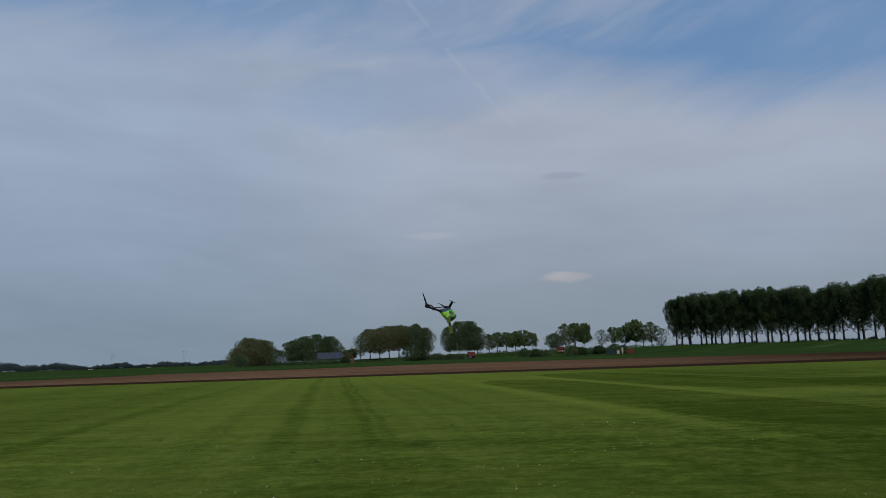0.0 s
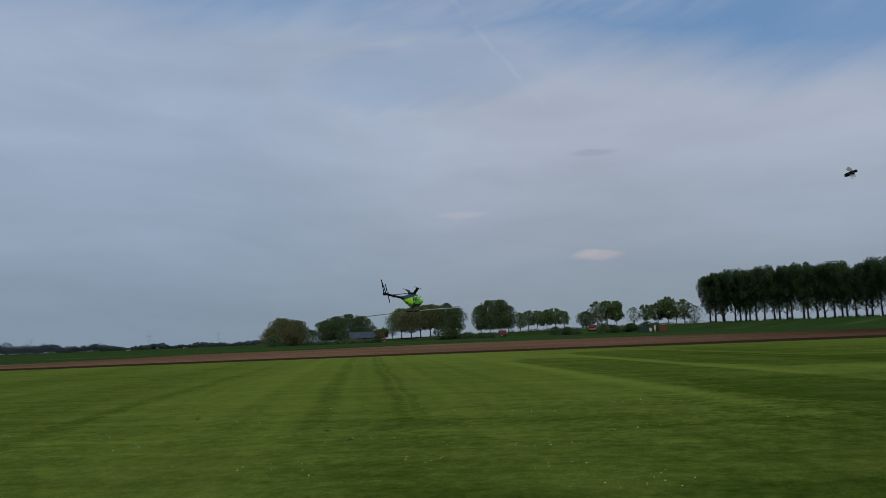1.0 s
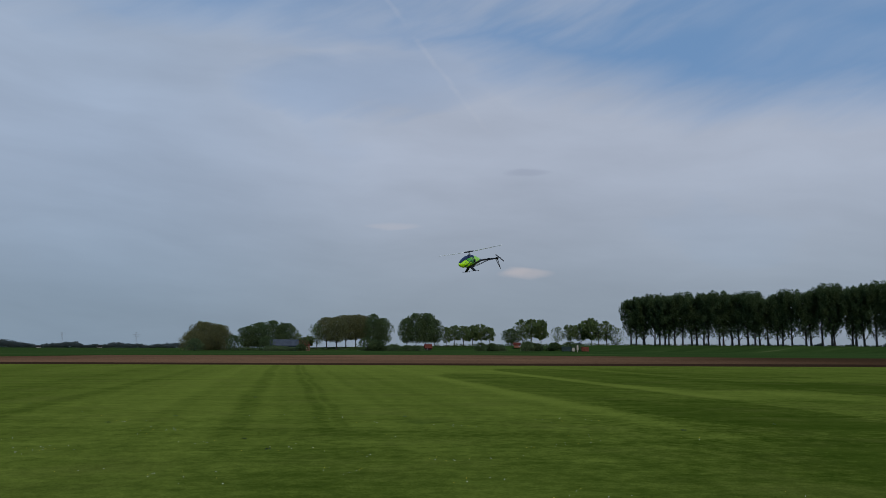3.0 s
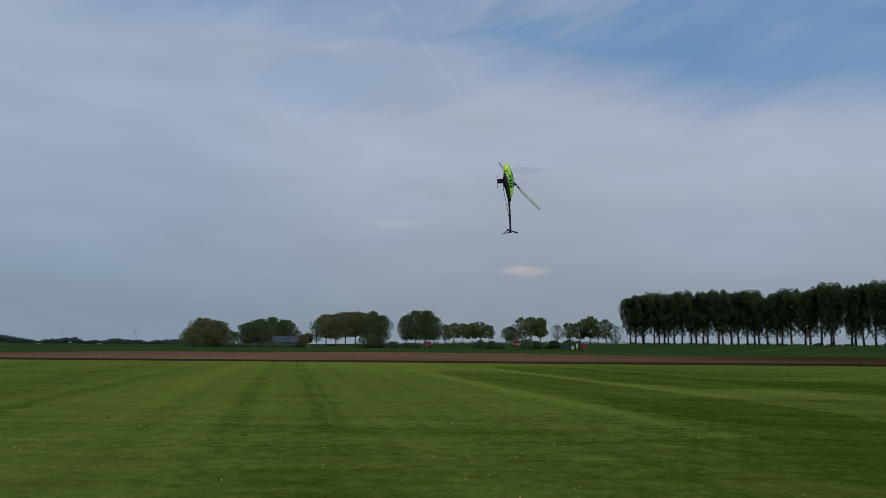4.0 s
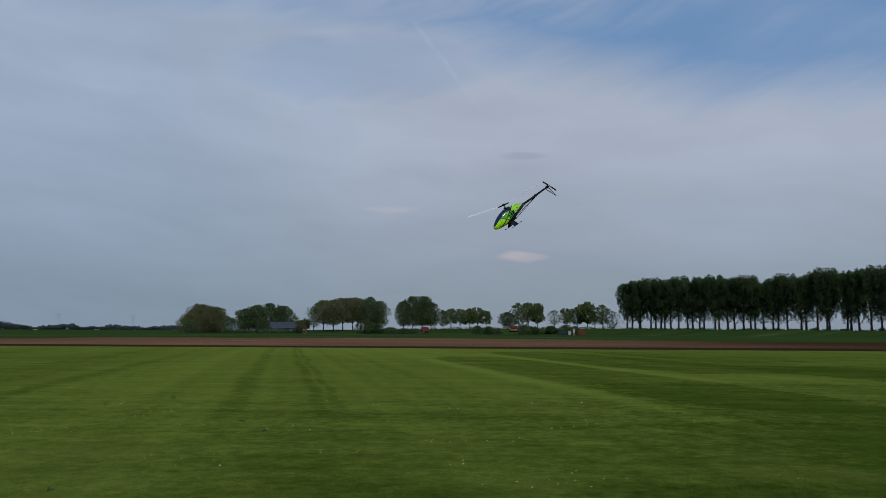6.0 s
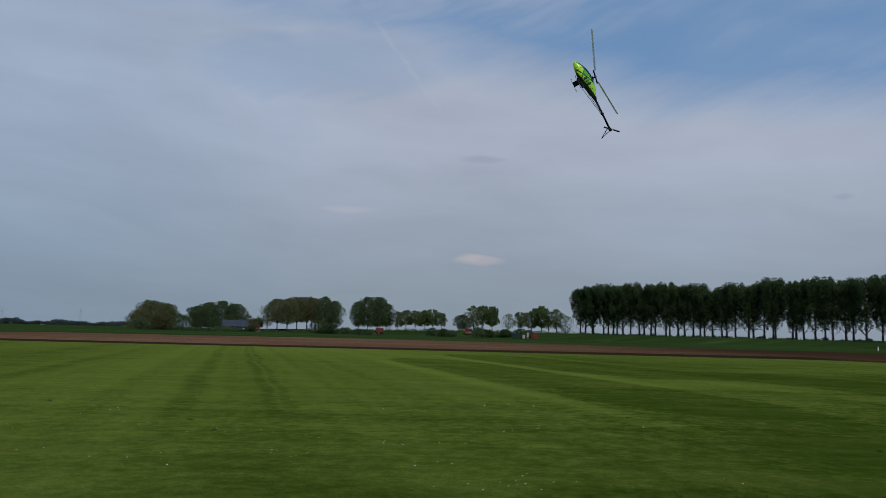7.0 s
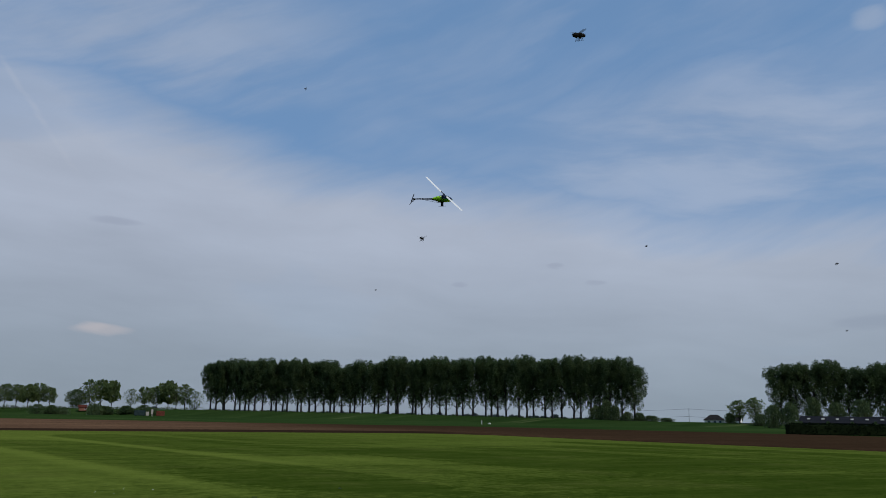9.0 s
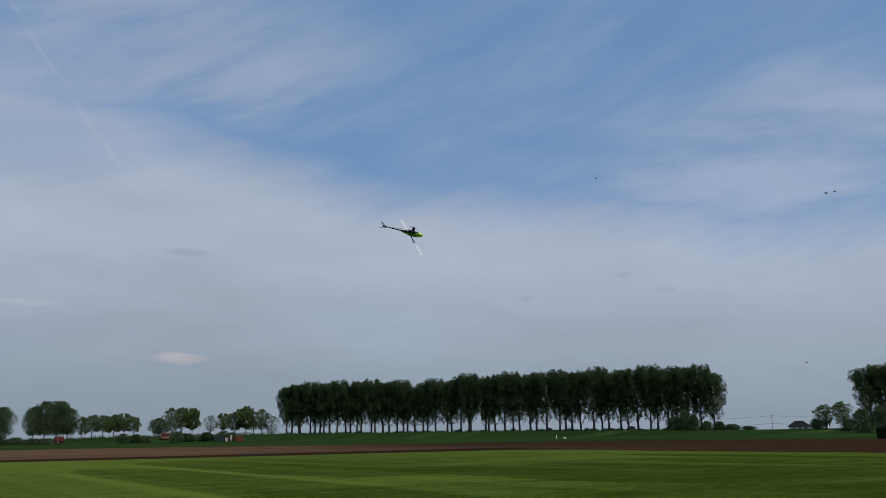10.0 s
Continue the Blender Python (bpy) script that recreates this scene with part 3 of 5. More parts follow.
def build_trees():
    rng = np.random.default_rng(11)
    kinds = [make_tree("poplar_tree", "tall leafy poplar with a bare lower trunk on the dyke", 20 + k, 26.0, 12.2, 2.8, 12500, "poplar", POPLAR, 0.285, "poplar row on the dyke", 4.2, 0.46, 1.9) for k in range(5)]
    ax, ay, bx, by = 96.5, 416.0, 223.0, 244.5
    n = 56
    places = []
    for i in range(n):
        k = (i / (n - 1)) * 0.93 + 0.07 * (i / (n - 1)) ** 2
        x, y = ax + (bx - ax) * k + rng.normal(0, 0.8), ay + (by - ay) * k + rng.normal(0, 0.8)
        rise = np.interp(math.degrees(math.atan2(x, y)), [12.5, 13.3, 14.6, 17.7, 21.2, 22.1, 24.9, 29.7, 33.8, 39.0, 41.2, 42.6], [3.05, 3.35, 3.72, 3.90, 3.80, 3.58, 4.10, 4.28, 4.38, 4.46, 4.36, 4.16])
        places.append((x, y, 1.7 + math.hypot(x, y) * math.tan(radians(float(rise))) - ground_height(x, y) + 0.1 + rng.normal(0, 0.2)))
    # the next poplar row, farther along behind the hedge
    for i in range(19):
        s = i / 18
        places.append((257.4 + 66 * s + rng.normal(0, 0.6), 201.5 - 78 * s + rng.normal(0, 0.6), 23.7 + rng.normal(0, 0.4)))
    for i, (x, y, h) in enumerate(places):
        m = pose(x, y, ground_height(x, y) - 0.15, 0, 0, rng.uniform(0, 360)) @ Matrix.Diagonal((rng.uniform(0.95, 1.07),) * 2 + (h / 26.0, 1))
        if i < len(kinds):
            kinds[i].matrix_basis = m
        else:
            copy_thing(kinds[i % 5], m)

    def px(x):
        return math.degrees(math.atan((x - 784) / 1394.5)) * 1.0

    far = 446.0
    sorts = {
        "russet": ("field_maple", "broad bronze-green tree in young leaf beside the farm", "russet", ROUND, 0.26, 0.30),
        "mound": ("dome_tree", "low dense bronze-green dome of foliage reaching the ground", "russet", DOME, 0.05, 0.30),
        "dark": ("broadleaf_tree", "dense dark green broadleaf tree on the field edge", "dark", ROUND, 0.15, 0.30),
        "light": ("young_broadleaf_tree", "light green tree with a visible trunk on the dyke", "fresh", ROUND, 0.28, 0.34),
        "pale": ("bare_tree", "thin tree with sparse young leaves and bare limbs", "fresh", ROUND, 0.22, 0.34),
        "bush": ("bush", "rounded green bush at the foot of the trees", "poplar", DOME, 0.03, 0.34),
        "low": ("dark_bush", "dark green bush at the foot of the trees", "dark", DOME, 0.03, 0.36),
    }
    leaves = {"russet": 7800, "mound": 14000, "dark": 8400, "light": 2500, "pale": 950, "bush": 1300, "low": 1300}
    made = {}
    rows = (("mound", 343, 10.4, 12), ("mound", 358, 15.4, 17), ("mound", 384, 13.8, 14), ("bush", 412, 8.0, 9), ("low", 341, 6.0, 9), ("low", 478, 2.0, 9), ("low", 494, 1.8, 9), ("low", 509, 2.0, 8), ("bush", 528, 3.4, 5),
            ("dark", 436, 13.4, 11), ("dark", 456, 15.6, 12), ("dark", 477, 16.4, 13), ("dark", 499, 14.9, 12), ("bush", 466, 7.4, 8), ("pale", 521, 9.5, 6), ("bush", 532, 7.0, 6), ("light", 541, 6.8, 6),
            ("pale", 556, 14.6, 9), ("russet", 573, 17.0, 10), ("russet", 590, 18.2, 10), ("russet", 607, 18.4, 10), ("russet", 624, 18.2, 10), ("russet", 639, 17.6, 9), ("dark", 654, 18.6, 10), ("dark", 670, 16.0, 10), ("bush", 645, 6.8, 10), ("bush", 662, 5.4, 9), ("low", 690, 2.6, 8),
            ("dark", 714, 16.2, 9), ("dark", 730, 18.8, 11), ("dark", 747, 18.6, 11), ("dark", 762, 15.4, 9), ("pale", 783, 11.0, 6), ("bush", 715, 3.2, 8), ("low", 730, 2.8, 9),
            ("light", 797, 11.6, 8), ("light", 813, 11.4, 8), ("light", 829, 11.2, 8), ("light", 844, 12.4, 8), ("light", 859, 10.4, 7), ("bush", 842, 4.6, 7), ("bush", 862, 4.0, 6), ("low", 880, 2.2, 5),
            ("dark", 897, 9.4, 9), ("pale", 916, 14.4, 8), ("light", 933, 14.8, 9), ("light", 949, 14.0, 8), ("bush", 940, 4.2, 8), ("low", 925, 4.0, 7),
            ("pale", 979, 10.6, 7), ("light", 1000, 11.6, 7), ("light", 1019, 13.4, 8), ("light", 1037, 15.0, 9), ("pale", 1050, 12.0, 8), ("pale", 1064, 13.4, 8), ("pale", 1080, 12.4, 8), ("bush", 972, 4.0, 8), ("bush", 998, 4.4, 8), ("low", 1015, 3.6, 7))
    for i, (kind, x, h, w) in enumerate(rows):
        w *= {"russet": 1.5, "mound": 1.25, "dark": 1.2}.get(kind, 1.15)
        name, label, mat, prof, clear, size = sorts[kind]
        az = px(x)
        d = far + rng.uniform(-7, 7) + (-34 if kind in ("bush", "low") else 0)
        a = radians(az)
        gx, gy = d * math.sin(a), d * math.cos(a)
        m = pose(gx, gy, ground_height(gx, gy) - 0.15, 0, 0, rng.uniform(0, 360))
        key = (kind, i % 3 if kind not in ("pale",) else i % 2)
        if key not in made:
            made[key] = (make_tree(name, label, 100 + i, h, w, h * clear, leaves[kind], mat, prof, size, "trees along the dyke", 2.0 if kind in ("dark", "mound", "russet") else 0.62 if kind == "light" else 1.2), h, w)
            made[key][0].matrix_basis = m
        else:
            ob, h0, w0 = made[key]
            copy_thing(ob, m @ Matrix.Diagonal((w / w0, w / w0, h / h0, 1)))
    scrub = {}
    # undergrowth at the end of the poplar row, and the scrub by the houses
    for az, d, h, w, kind in ((39.9, 329, 5.2, 6.5, "low"), (40.6, 327, 9.0, 8, "low"), (41.2, 326, 6.4, 7, "low"), (42.0, 325, 4.0, 6, "low"), (42.8, 326, 3.2, 5, "bush"), (43.6, 326, 2.6, 9, "low"), (44.6, 328, 1.8, 9, "low"), (49.3, 318, 8.4, 9, "pale"), (50.3, 316, 9.6, 8, "pale"), (48.7, 317, 4.2, 6, "low"), (50.6, 312, 4.6, 8, "low"), (51.4, 300, 9.0, 9, "low"), (52.4, 300, 10.0, 9, "low"), (53.5, 296, 5.0, 5, "bush"), (53.0, 200, 4.4, 3.2, "bush"), (54.6, 200, 4.5, 2.4, "bush"), (56.0, 199, 4.5, 2.6, "bush"), (57.3, 198, 4.6, 2.6, "bush"), (58.7, 197, 4.5, 2.6, "bush"), (53.8, 322, 11.5, 10, "low"), (55.2, 318, 9.5, 10, "low"), (56.6, 316, 11.0, 10, "low"), (58.2, 314, 9.5, 10, "low")):
        a = radians(az)
        gx, gy = d * math.sin(a), d * math.cos(a)
        if kind == "pale":
            ob, h0, w0 = made[(kind, 0)] if (kind, 0) in made else made[(kind, 1)]
        else:
            if kind not in scrub:
                scrub[kind] = make_tree("scrub_bush", "tall dense green scrub bush at the end of the tree row", 300 + len(scrub), 6.0, 9.0, 0.2, 3000, "dark" if kind == "low" else "poplar", DOME, 0.32, "scrub at the row's end", 1.6)
                scrub[kind].matrix_basis = pose(gx, gy, ground_height(gx, gy) - 0.1) @ Matrix.Diagonal((w / 9.0, w / 9.0, h / 6.0, 1))
                continue
            ob, h0, w0 = scrub[kind], 6.0, 9.0
        copy_thing(ob, pose(gx, gy, ground_height(gx, gy) - 0.1, 0, 0, rng.uniform(0, 360)) @ Matrix.Diagonal((w / w0, w / w0, h / h0, 1)))


build_trees()


def build_hedges():
    rng = np.random.default_rng(5)
    a, b = np.array([107.0, 83.0]), np.array([172.0, 66.0])
    count = 16000
    d = (b - a) / np.linalg.norm(b - a)
    t = rng.uniform(0, np.linalg.norm(b - a), count)
    off = rng.uniform(-0.75, 0.75, count)
    z = rng.uniform(0.05, 1.78, count) + 0.06 * np.sin(t * 1.7)
    c = np.stack([a[0] + d[0] * t - d[1] * off, a[1] + d[1] * t + d[0] * off, z], 1)
    v, fc = leaf_cloud(rng, c, np.full(count, 0.08), count, 0.16)
    root = thing("hedge", "clipped dark evergreen hedge along the field edge", "hedge")
    bm = bmesh.new()
    mid, length = (a + b) / 2, float(np.linalg.norm(b - a))
    box(bm, mid[0], mid[1], 0.8, length, 1.1, 1.5, 0.1, Matrix.Rotation(math.atan2(d[1], d[0]), 4, "Z"))
    part("hedge_core", bm, "hedge", root)
    ob = new("foliage", soup("foliage", v, fc, "hedge"))
    ob.parent = root
    # rank growth along the foot of the trees on the dyke
    cs, rs = [], []
    for az in np.arange(-15.0, 12.6, 0.07):
        q, dist = radians(az + rng.normal(0, 0.05)), 440 + rng.uniform(-4, 4)
        x, y = dist * math.sin(q), dist * math.cos(q)
        h = 0.5 + 0.9 * abs(math.sin(az * 2.3)) * rng.uniform(0.4, 1.2) + (0.6 if az < -9 else 0.0)
        cs.append((x, y, ground_height(x, y) + h * 0.55))
        rs.append(h * 0.75)
    for s in np.arange(0, 1.0, 0.004):
        x, y = 95 + 130 * s + rng.normal(0, 1.0), 417 - 175 * s + rng.normal(0, 1.0)
        cs.append((x, y, ground_height(x, y) + 0.2))
        rs.append(rng.uniform(0.25, 0.6))
    v, fc = leaf_cloud(rng, np.array(cs), np.array(rs), 15000, 0.24, 0.7)
    tagged(new("undergrowth", soup("undergrowth", v, fc, "dark")), "low dark rank growth along the foot of the trees", "undergrowth", kind="stuff")
    # far woods on the horizon, and low scrub behind the dyke
    spots = []
    for az in np.arange(-48, -17.2, 0.07):
        big = 7.2 + 2.0 * math.sin(az * 1.9) + 1.4 * math.sin(az * 4.7 + 1)
        big += 5.0 * min(1.0, max(0.0, (-az - 27.5) / 2.5)) + 8.0 * min(1.0, max(0.0, (-az - 31.5) / 3.0))
        spots.append((az + rng.normal(0, 0.05), 1500 + rng.uniform(-80, 80), max(3.0, big * rng.uniform(0.7, 1.1))))
    for az in np.arange(8, 44, 0.5):
        spots.append((az + rng.normal(0, 0.2), 620 + rng.uniform(-30, 30), rng.uniform(2.0, 5.5)))
    for az in np.arange(62, 120, 0.5):
        spots.append((az, 700 + rng.uniform(-50, 50), rng.uniform(6, 14)))
    for az in np.arange(120, 300, 1.0):
        spots.append((az, 600 + rng.uniform(-50, 50), rng.uniform(6, 14)))
    cs, rs = [], []
    for az, dist, h in spots:
        for k in range(4):
            q = radians(az + rng.normal(0, 0.12))
            cs.append((dist * math.sin(q), dist * math.cos(q), h * rng.uniform(0.3, 0.75)))
            rs.append(h * 0.42)
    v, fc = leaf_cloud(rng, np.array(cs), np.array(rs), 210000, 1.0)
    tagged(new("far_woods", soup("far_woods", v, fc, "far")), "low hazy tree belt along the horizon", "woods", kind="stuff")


build_hedges()


# ---- farm buildings and small things in the distance ----
def gable(bm_wall, bm_roof, length, depth, eaves, ridge, over=0.4, thick=0.25):
    """A gabled house: walls with gables, and two thick roof slopes."""
    for s in (-1, 1):
        box(bm_wall, 0, s * (depth / 2 - 0.15), eaves / 2, length, 0.3, eaves)
        vs = [bm_wall.verts.new((s * length / 2, y, z)) for y, z in ((-depth / 2, 0), (depth / 2, 0), (depth / 2, eaves), (0, ridge - 0.05), (-depth / 2, eaves))]
        ws = [bm_wall.verts.new((s * (length / 2 - 0.3), v.co.y, v.co.z)) for v in vs]
        bm_wall.faces.new(vs), bm_wall.faces.new(ws[::-1])
        for i in range(5):
            j = (i + 1) % 5
            bm_wall.faces.new((vs[i], ws[i], ws[j], vs[j]))
        slope = math.atan2(ridge - eaves, depth / 2)
        run = math.hypot(ridge - eaves, depth / 2) + over
        turn = Matrix.Rotation(-s * slope, 4, "X")
        cy, cz = s * (depth / 4 + over / 2 * math.cos(slope)), (eaves + ridge) / 2 - over / 2 * math.sin(slope) + thick / 2
        box(bm_roof, 0, cy, cz, length + 2 * over, run, thick, 0.03, turn)
    bmesh.ops.recalc_face_normals(bm_wall, faces=bm_wall.faces[:])


def house(name, label, category, m, length, depth, eaves, ridge, wall, roof, openings=(), chimney=False, hipped=False):
    root = thing(name, label, category, "", m)
    w, r = bmesh.new(), bmesh.new()
    if hipped:
        for x, y, sx, sy in ((0, -depth / 2 + 0.15, length, 0.3), (0, depth / 2 - 0.15, length, 0.3), (-length / 2 + 0.15, 0, 0.3, depth - 0.6), (length / 2 - 0.15, 0, 0.3, depth - 0.6)):
            box(w, x, y, eaves / 2, sx, sy, eaves)
        hx, hy, k = length / 2 + 0.5, depth / 2 + 0.5, length * 0.19
        rim = [[r.verts.new((sx * hx, sy * hy, z)) for sx, sy in ((-1, -1), (1, -1), (1, 1), (-1, 1))] for z in (eaves - 0.15, eaves + 0.1)]
        a, b = r.verts.new((-k, 0, ridge)), r.verts.new((k, 0, ridge))
        r.faces.new(rim[0])
        for i in range(4):
            j = (i + 1) % 4
            r.faces.new((rim[0][i], rim[0][j], rim[1][j], rim[1][i]))
        t = rim[1]
        r.faces.new((t[0], t[1], b, a)), r.faces.new((t[2], t[3], a, b)), r.faces.new((t[1], t[2], b)), r.faces.new((t[3], t[0], a))
        bmesh.ops.recalc_face_normals(r, faces=r.faces[:])
    else:
        gable(w, r, length, depth, eaves, ridge)
    part("wall", w, wall, root)
    part("roof", r, roof, root)
    for kind, x, z, sx, sz in openings:
        bm = bmesh.new()
        y = -depth / 2 - 0.03
        if kind == "door":
            box(bm, x, y, z, sx, 0.12, sz, 0.02)
            part("door", bm, "green_steel", root)
        else:
            box(bm, x, y, z, sx, 0.10, sz, 0.02)
            win = part("window", bm, "white", root, "white-framed window")
            bm = bmesh.new()
            box(bm, x, y - 0.06, z, sx - 0.2, 0.04, sz - 0.2)
            part("pane", bm, "screen", win)
    if chimney:
        bm = bmesh.new()
        box(bm, length * 0.32, 0, ridge + 0.3, 0.7, 0.7, 1.6, 0.04)
        part("chimney", bm, "brick", root)
    return root


def build_farm():
    house("farm_barn", "long barn with a blue-grey sheet roof and brick gable", "barn", spot(-11.55, 425, 0, 12), 14.0, 9.0, 2.6, 5.6, "green_steel", "slate", (("door", -4, 1.1, 2.6, 2.2), ("window", 1, 1.4, 1.2, 1.0), ("window", 4.5, 1.4, 1.2, 1.0)))
    house("brick_cottage", "small red brick cottage beside the barn", "house", spot(-10.25, 432, 0, 70), 6.0, 5.0, 2.8, 6.0, "brick", "tile", (("window", 0, 1.5, 1.2, 1.2),), True)
    house("red_house", "small dark hut with a red tiled roof", "house", spot(-1.35, 425, 0.3, 8), 3.3, 4.2, 1.2, 3.2, "thatch", "tile", (("window", -0.6, 0.75, 0.6, 0.5),))
    house("red_shed", "small red brick shed with a light door under trees", "shed", spot(5.05, 428, 1.9, -4), 3.4, 3.0, 1.5, 2.5, "brick", "tile", (("window", 1.2, 1.0, 0.8, 0.9),))
    house("dark_roofed_house", "pale-walled house under a dark hipped roof", "house", spot(47.7, 430, 0), 9.4, 8.0, 2.7, 5.4, "white", "thatch", (("window", -2.6, 1.7, 1.3, 1.2), ("window", 0.2, 1.7, 1.3, 1.2), ("window", 2.8, 1.7, 1.3, 1.2)), False, True)
    house("dark_roofed_house", "small house with a dark steep roof and white wall", "house", spot(49.0, 425, 0, -62), 6.0, 5.0, 2.6, 5.0, "white", "thatch", (("window", 0, 1.2, 1.2, 1.0),))
    # long cattle shed behind the hedge, with rooflights
    for az, dist in ((-27.2, 1330), (-23.6, 1350)):
        house("far_farmhouse", "small pale farmhouse with a dark roof before the far woods", "house", spot(az, dist, -0.9, 15), 5.5, 5.0, 2.2, 4.4, "pale", "thatch", (("window", -1.5, 1.3, 1.0, 1.0), ("door", 1, 1.0, 0.9, 1.9)))
    root = house("cattle_shed", "long low farm shed with a grey roof and pale rooflights", "barn", spot(60.2, 250, 0, -58), 62.0, 12.0, 1.9, 3.6, "green_steel", "sheet")
    slope = math.atan2(1.7, 6.0)
    for i in range(17):
        bm = bmesh.new()
        box(bm, 0, 0, 0, 0.8, 1.1, 0.06, 0.01, Matrix.Rotation(slope, 4, "X"))
        ob = part("rooflight", bm, "pale", root, "pale translucent rooflight")
        ob.location = (-29 + i * 3.6, -3.1, 3.10)
    # crates and boxes at the field's far edge
    for name, label, cat, az, d, sx, sz, mat in (("storage_container", "dark green steel container at the field edge", "container", 8.55, 372, 4.6, 2.4, "green_steel"), ("white_crate", "pale box standing at the field edge", "crate", 9.02, 371, 1.2, 1.8, "pale"), ("rust_red_trailer", "rust-red box trailer at the field edge", "trailer", 9.85, 373, 3.4, 2.3, "rust")):
        root = thing(name, label, cat, "", spot(az, d))
        bm = bmesh.new()
        box(bm, 0, 0, sz / 2 + 0.12, sx, 2.2, sz - 0.2, 0.05)
        part("body", bm, mat, root)
        n = max(2, int(sx / 0.6))
        for i in range(n):
            bm = bmesh.new()
            box(bm, -sx / 2 + (i + 0.5) * sx / n, -1.14, sz / 2 + 0.12, sx / n * 0.45, 0.08, sz - 0.5, 0.01)
            part("rib", bm, mat, root)
        for s in (-1, 1):
            bm = bmesh.new()
            box(bm, s * sx * 0.36, 0, 0.12, 0.4, 2.0, 0.24, 0.02)
            part("skid_beam", bm, "carbon", root)
    root = thing("notice_post", "tall pale post with a board at the field edge", "post", "", spot(9.32, 370))
    bm = bmesh.new()
    rod(bm, (0, 0, 0), (0, 0, 3.0), 0.16, 0.13, 8)
    part("pole", bm, "pale", root)
    bm = bmesh.new()
    box(bm, 0, -0.16, 1.9, 0.8, 0.08, 1.9, 0.02)
    part("board", bm, "pale", root)
    root = thing("marker_post", "short white marker post in the grass", "post", "", spot(31.9, 228))
    bm = bmesh.new()
    rod(bm, (0, 0, 0), (0, 0, 1.05), 0.13, 0.12, 10)
    part("pole", bm, "white", root)
    bm = bmesh.new()
    rod(bm, (0, 0, 1.05), (0, 0, 1.12), 0.14, 0.09, 10)
    part("cap", bm, "rust", root)
    root = thing("feed_sack", "small pale sack lying beside the marker post", "sack", "", spot(32.45, 229))
    bm = bmesh.new()
    bmesh.ops.create_icosphere(bm, subdivisions=2, radius=0.35)
    bmesh.ops.scale(bm, vec=(1.3, 0.8, 0.7), verts=bm.verts)
    bmesh.ops.translate(bm, vec=(0, 0, 0.2), verts=bm.verts)
    part("sack_body", bm, "white", root, smooth=True)
    # power line on wooden poles
    poles = [spot(az, d).translation for az, d in ((38.5, 560), (46.1, 470), (53.0, 430), (62.0, 440))]
    for p in poles:
        root = thing("utility_pole", "thin grey utility pole with a crossarm", "pole", "power line poles", pose(p.x, p.y, 0))
        bm = bmesh.new()
        rod(bm, (0, 0, 0), (0, 0, 9.2), 0.14, 0.1, 7)
        part("pole", bm, "steel", root)
        bm = bmesh.new()
        box(bm, 0, 0, 8.6, 1.6, 0.12, 0.14)
        part("crossarm", bm, "steel", root)
    for h in (8.7, 4.6):
        bm = bmesh.new()
        for p, q in zip(poles, poles[1:]):
            pts = [p.lerp(q, k / 10) + Vector((0, 0, h - 1.0 * (1 - (k / 5 - 1) ** 2))) for k in range(11)]
            for s, e in zip(pts, pts[1:]):
                rod(bm, s, e, 0.05, None, 4)
        tagged(new("power_line", finish("power_line", bm, "cable")), "sagging overhead cable strung between poles", "cable")
    # distant pylons
    for az, d, h in ((-25.9, 1900, 34), (-21.4, 1750, 32), (-33.0, 2000, 34)):
        root = thing("electricity_pylon", "distant steel lattice pylon with three crossarms", "pylon", "distant pylons", spot(az, d))
        bm = bmesh.new()
        for sx in (-1, 1):
            for sy in (-1, 1):
                rod(bm, (sx * 3, sy * 3, 0), (sx * 0.5, sy * 0.5, h), 0.12, 0.09, 4)
        for k in range(7):
            z0, z1 = h * k / 7, h * (k + 1) / 7
            w0, w1 = 3 - 2.5 * k / 7, 3 - 2.5 * (k + 1) / 7
            for s in (-1, 1):
                rod(bm, (-w0, s * w0, z0), (w1, s * w1, z1), 0.05, None, 4)
                rod(bm, (w0, s * w0, z0), (-w1, s * w1, z1), 0.05, None, 4)
        part("lattice", bm, "steel", root)
        for z, w in ((0.72, 6), (0.84, 8), (0.95, 5)):
            bm = bmesh.new()
            rod(bm, (-w, 0, h * z), (w, 0, h * z), 0.12, None, 4)
            part("crossarm", bm, "steel", root)


build_farm()


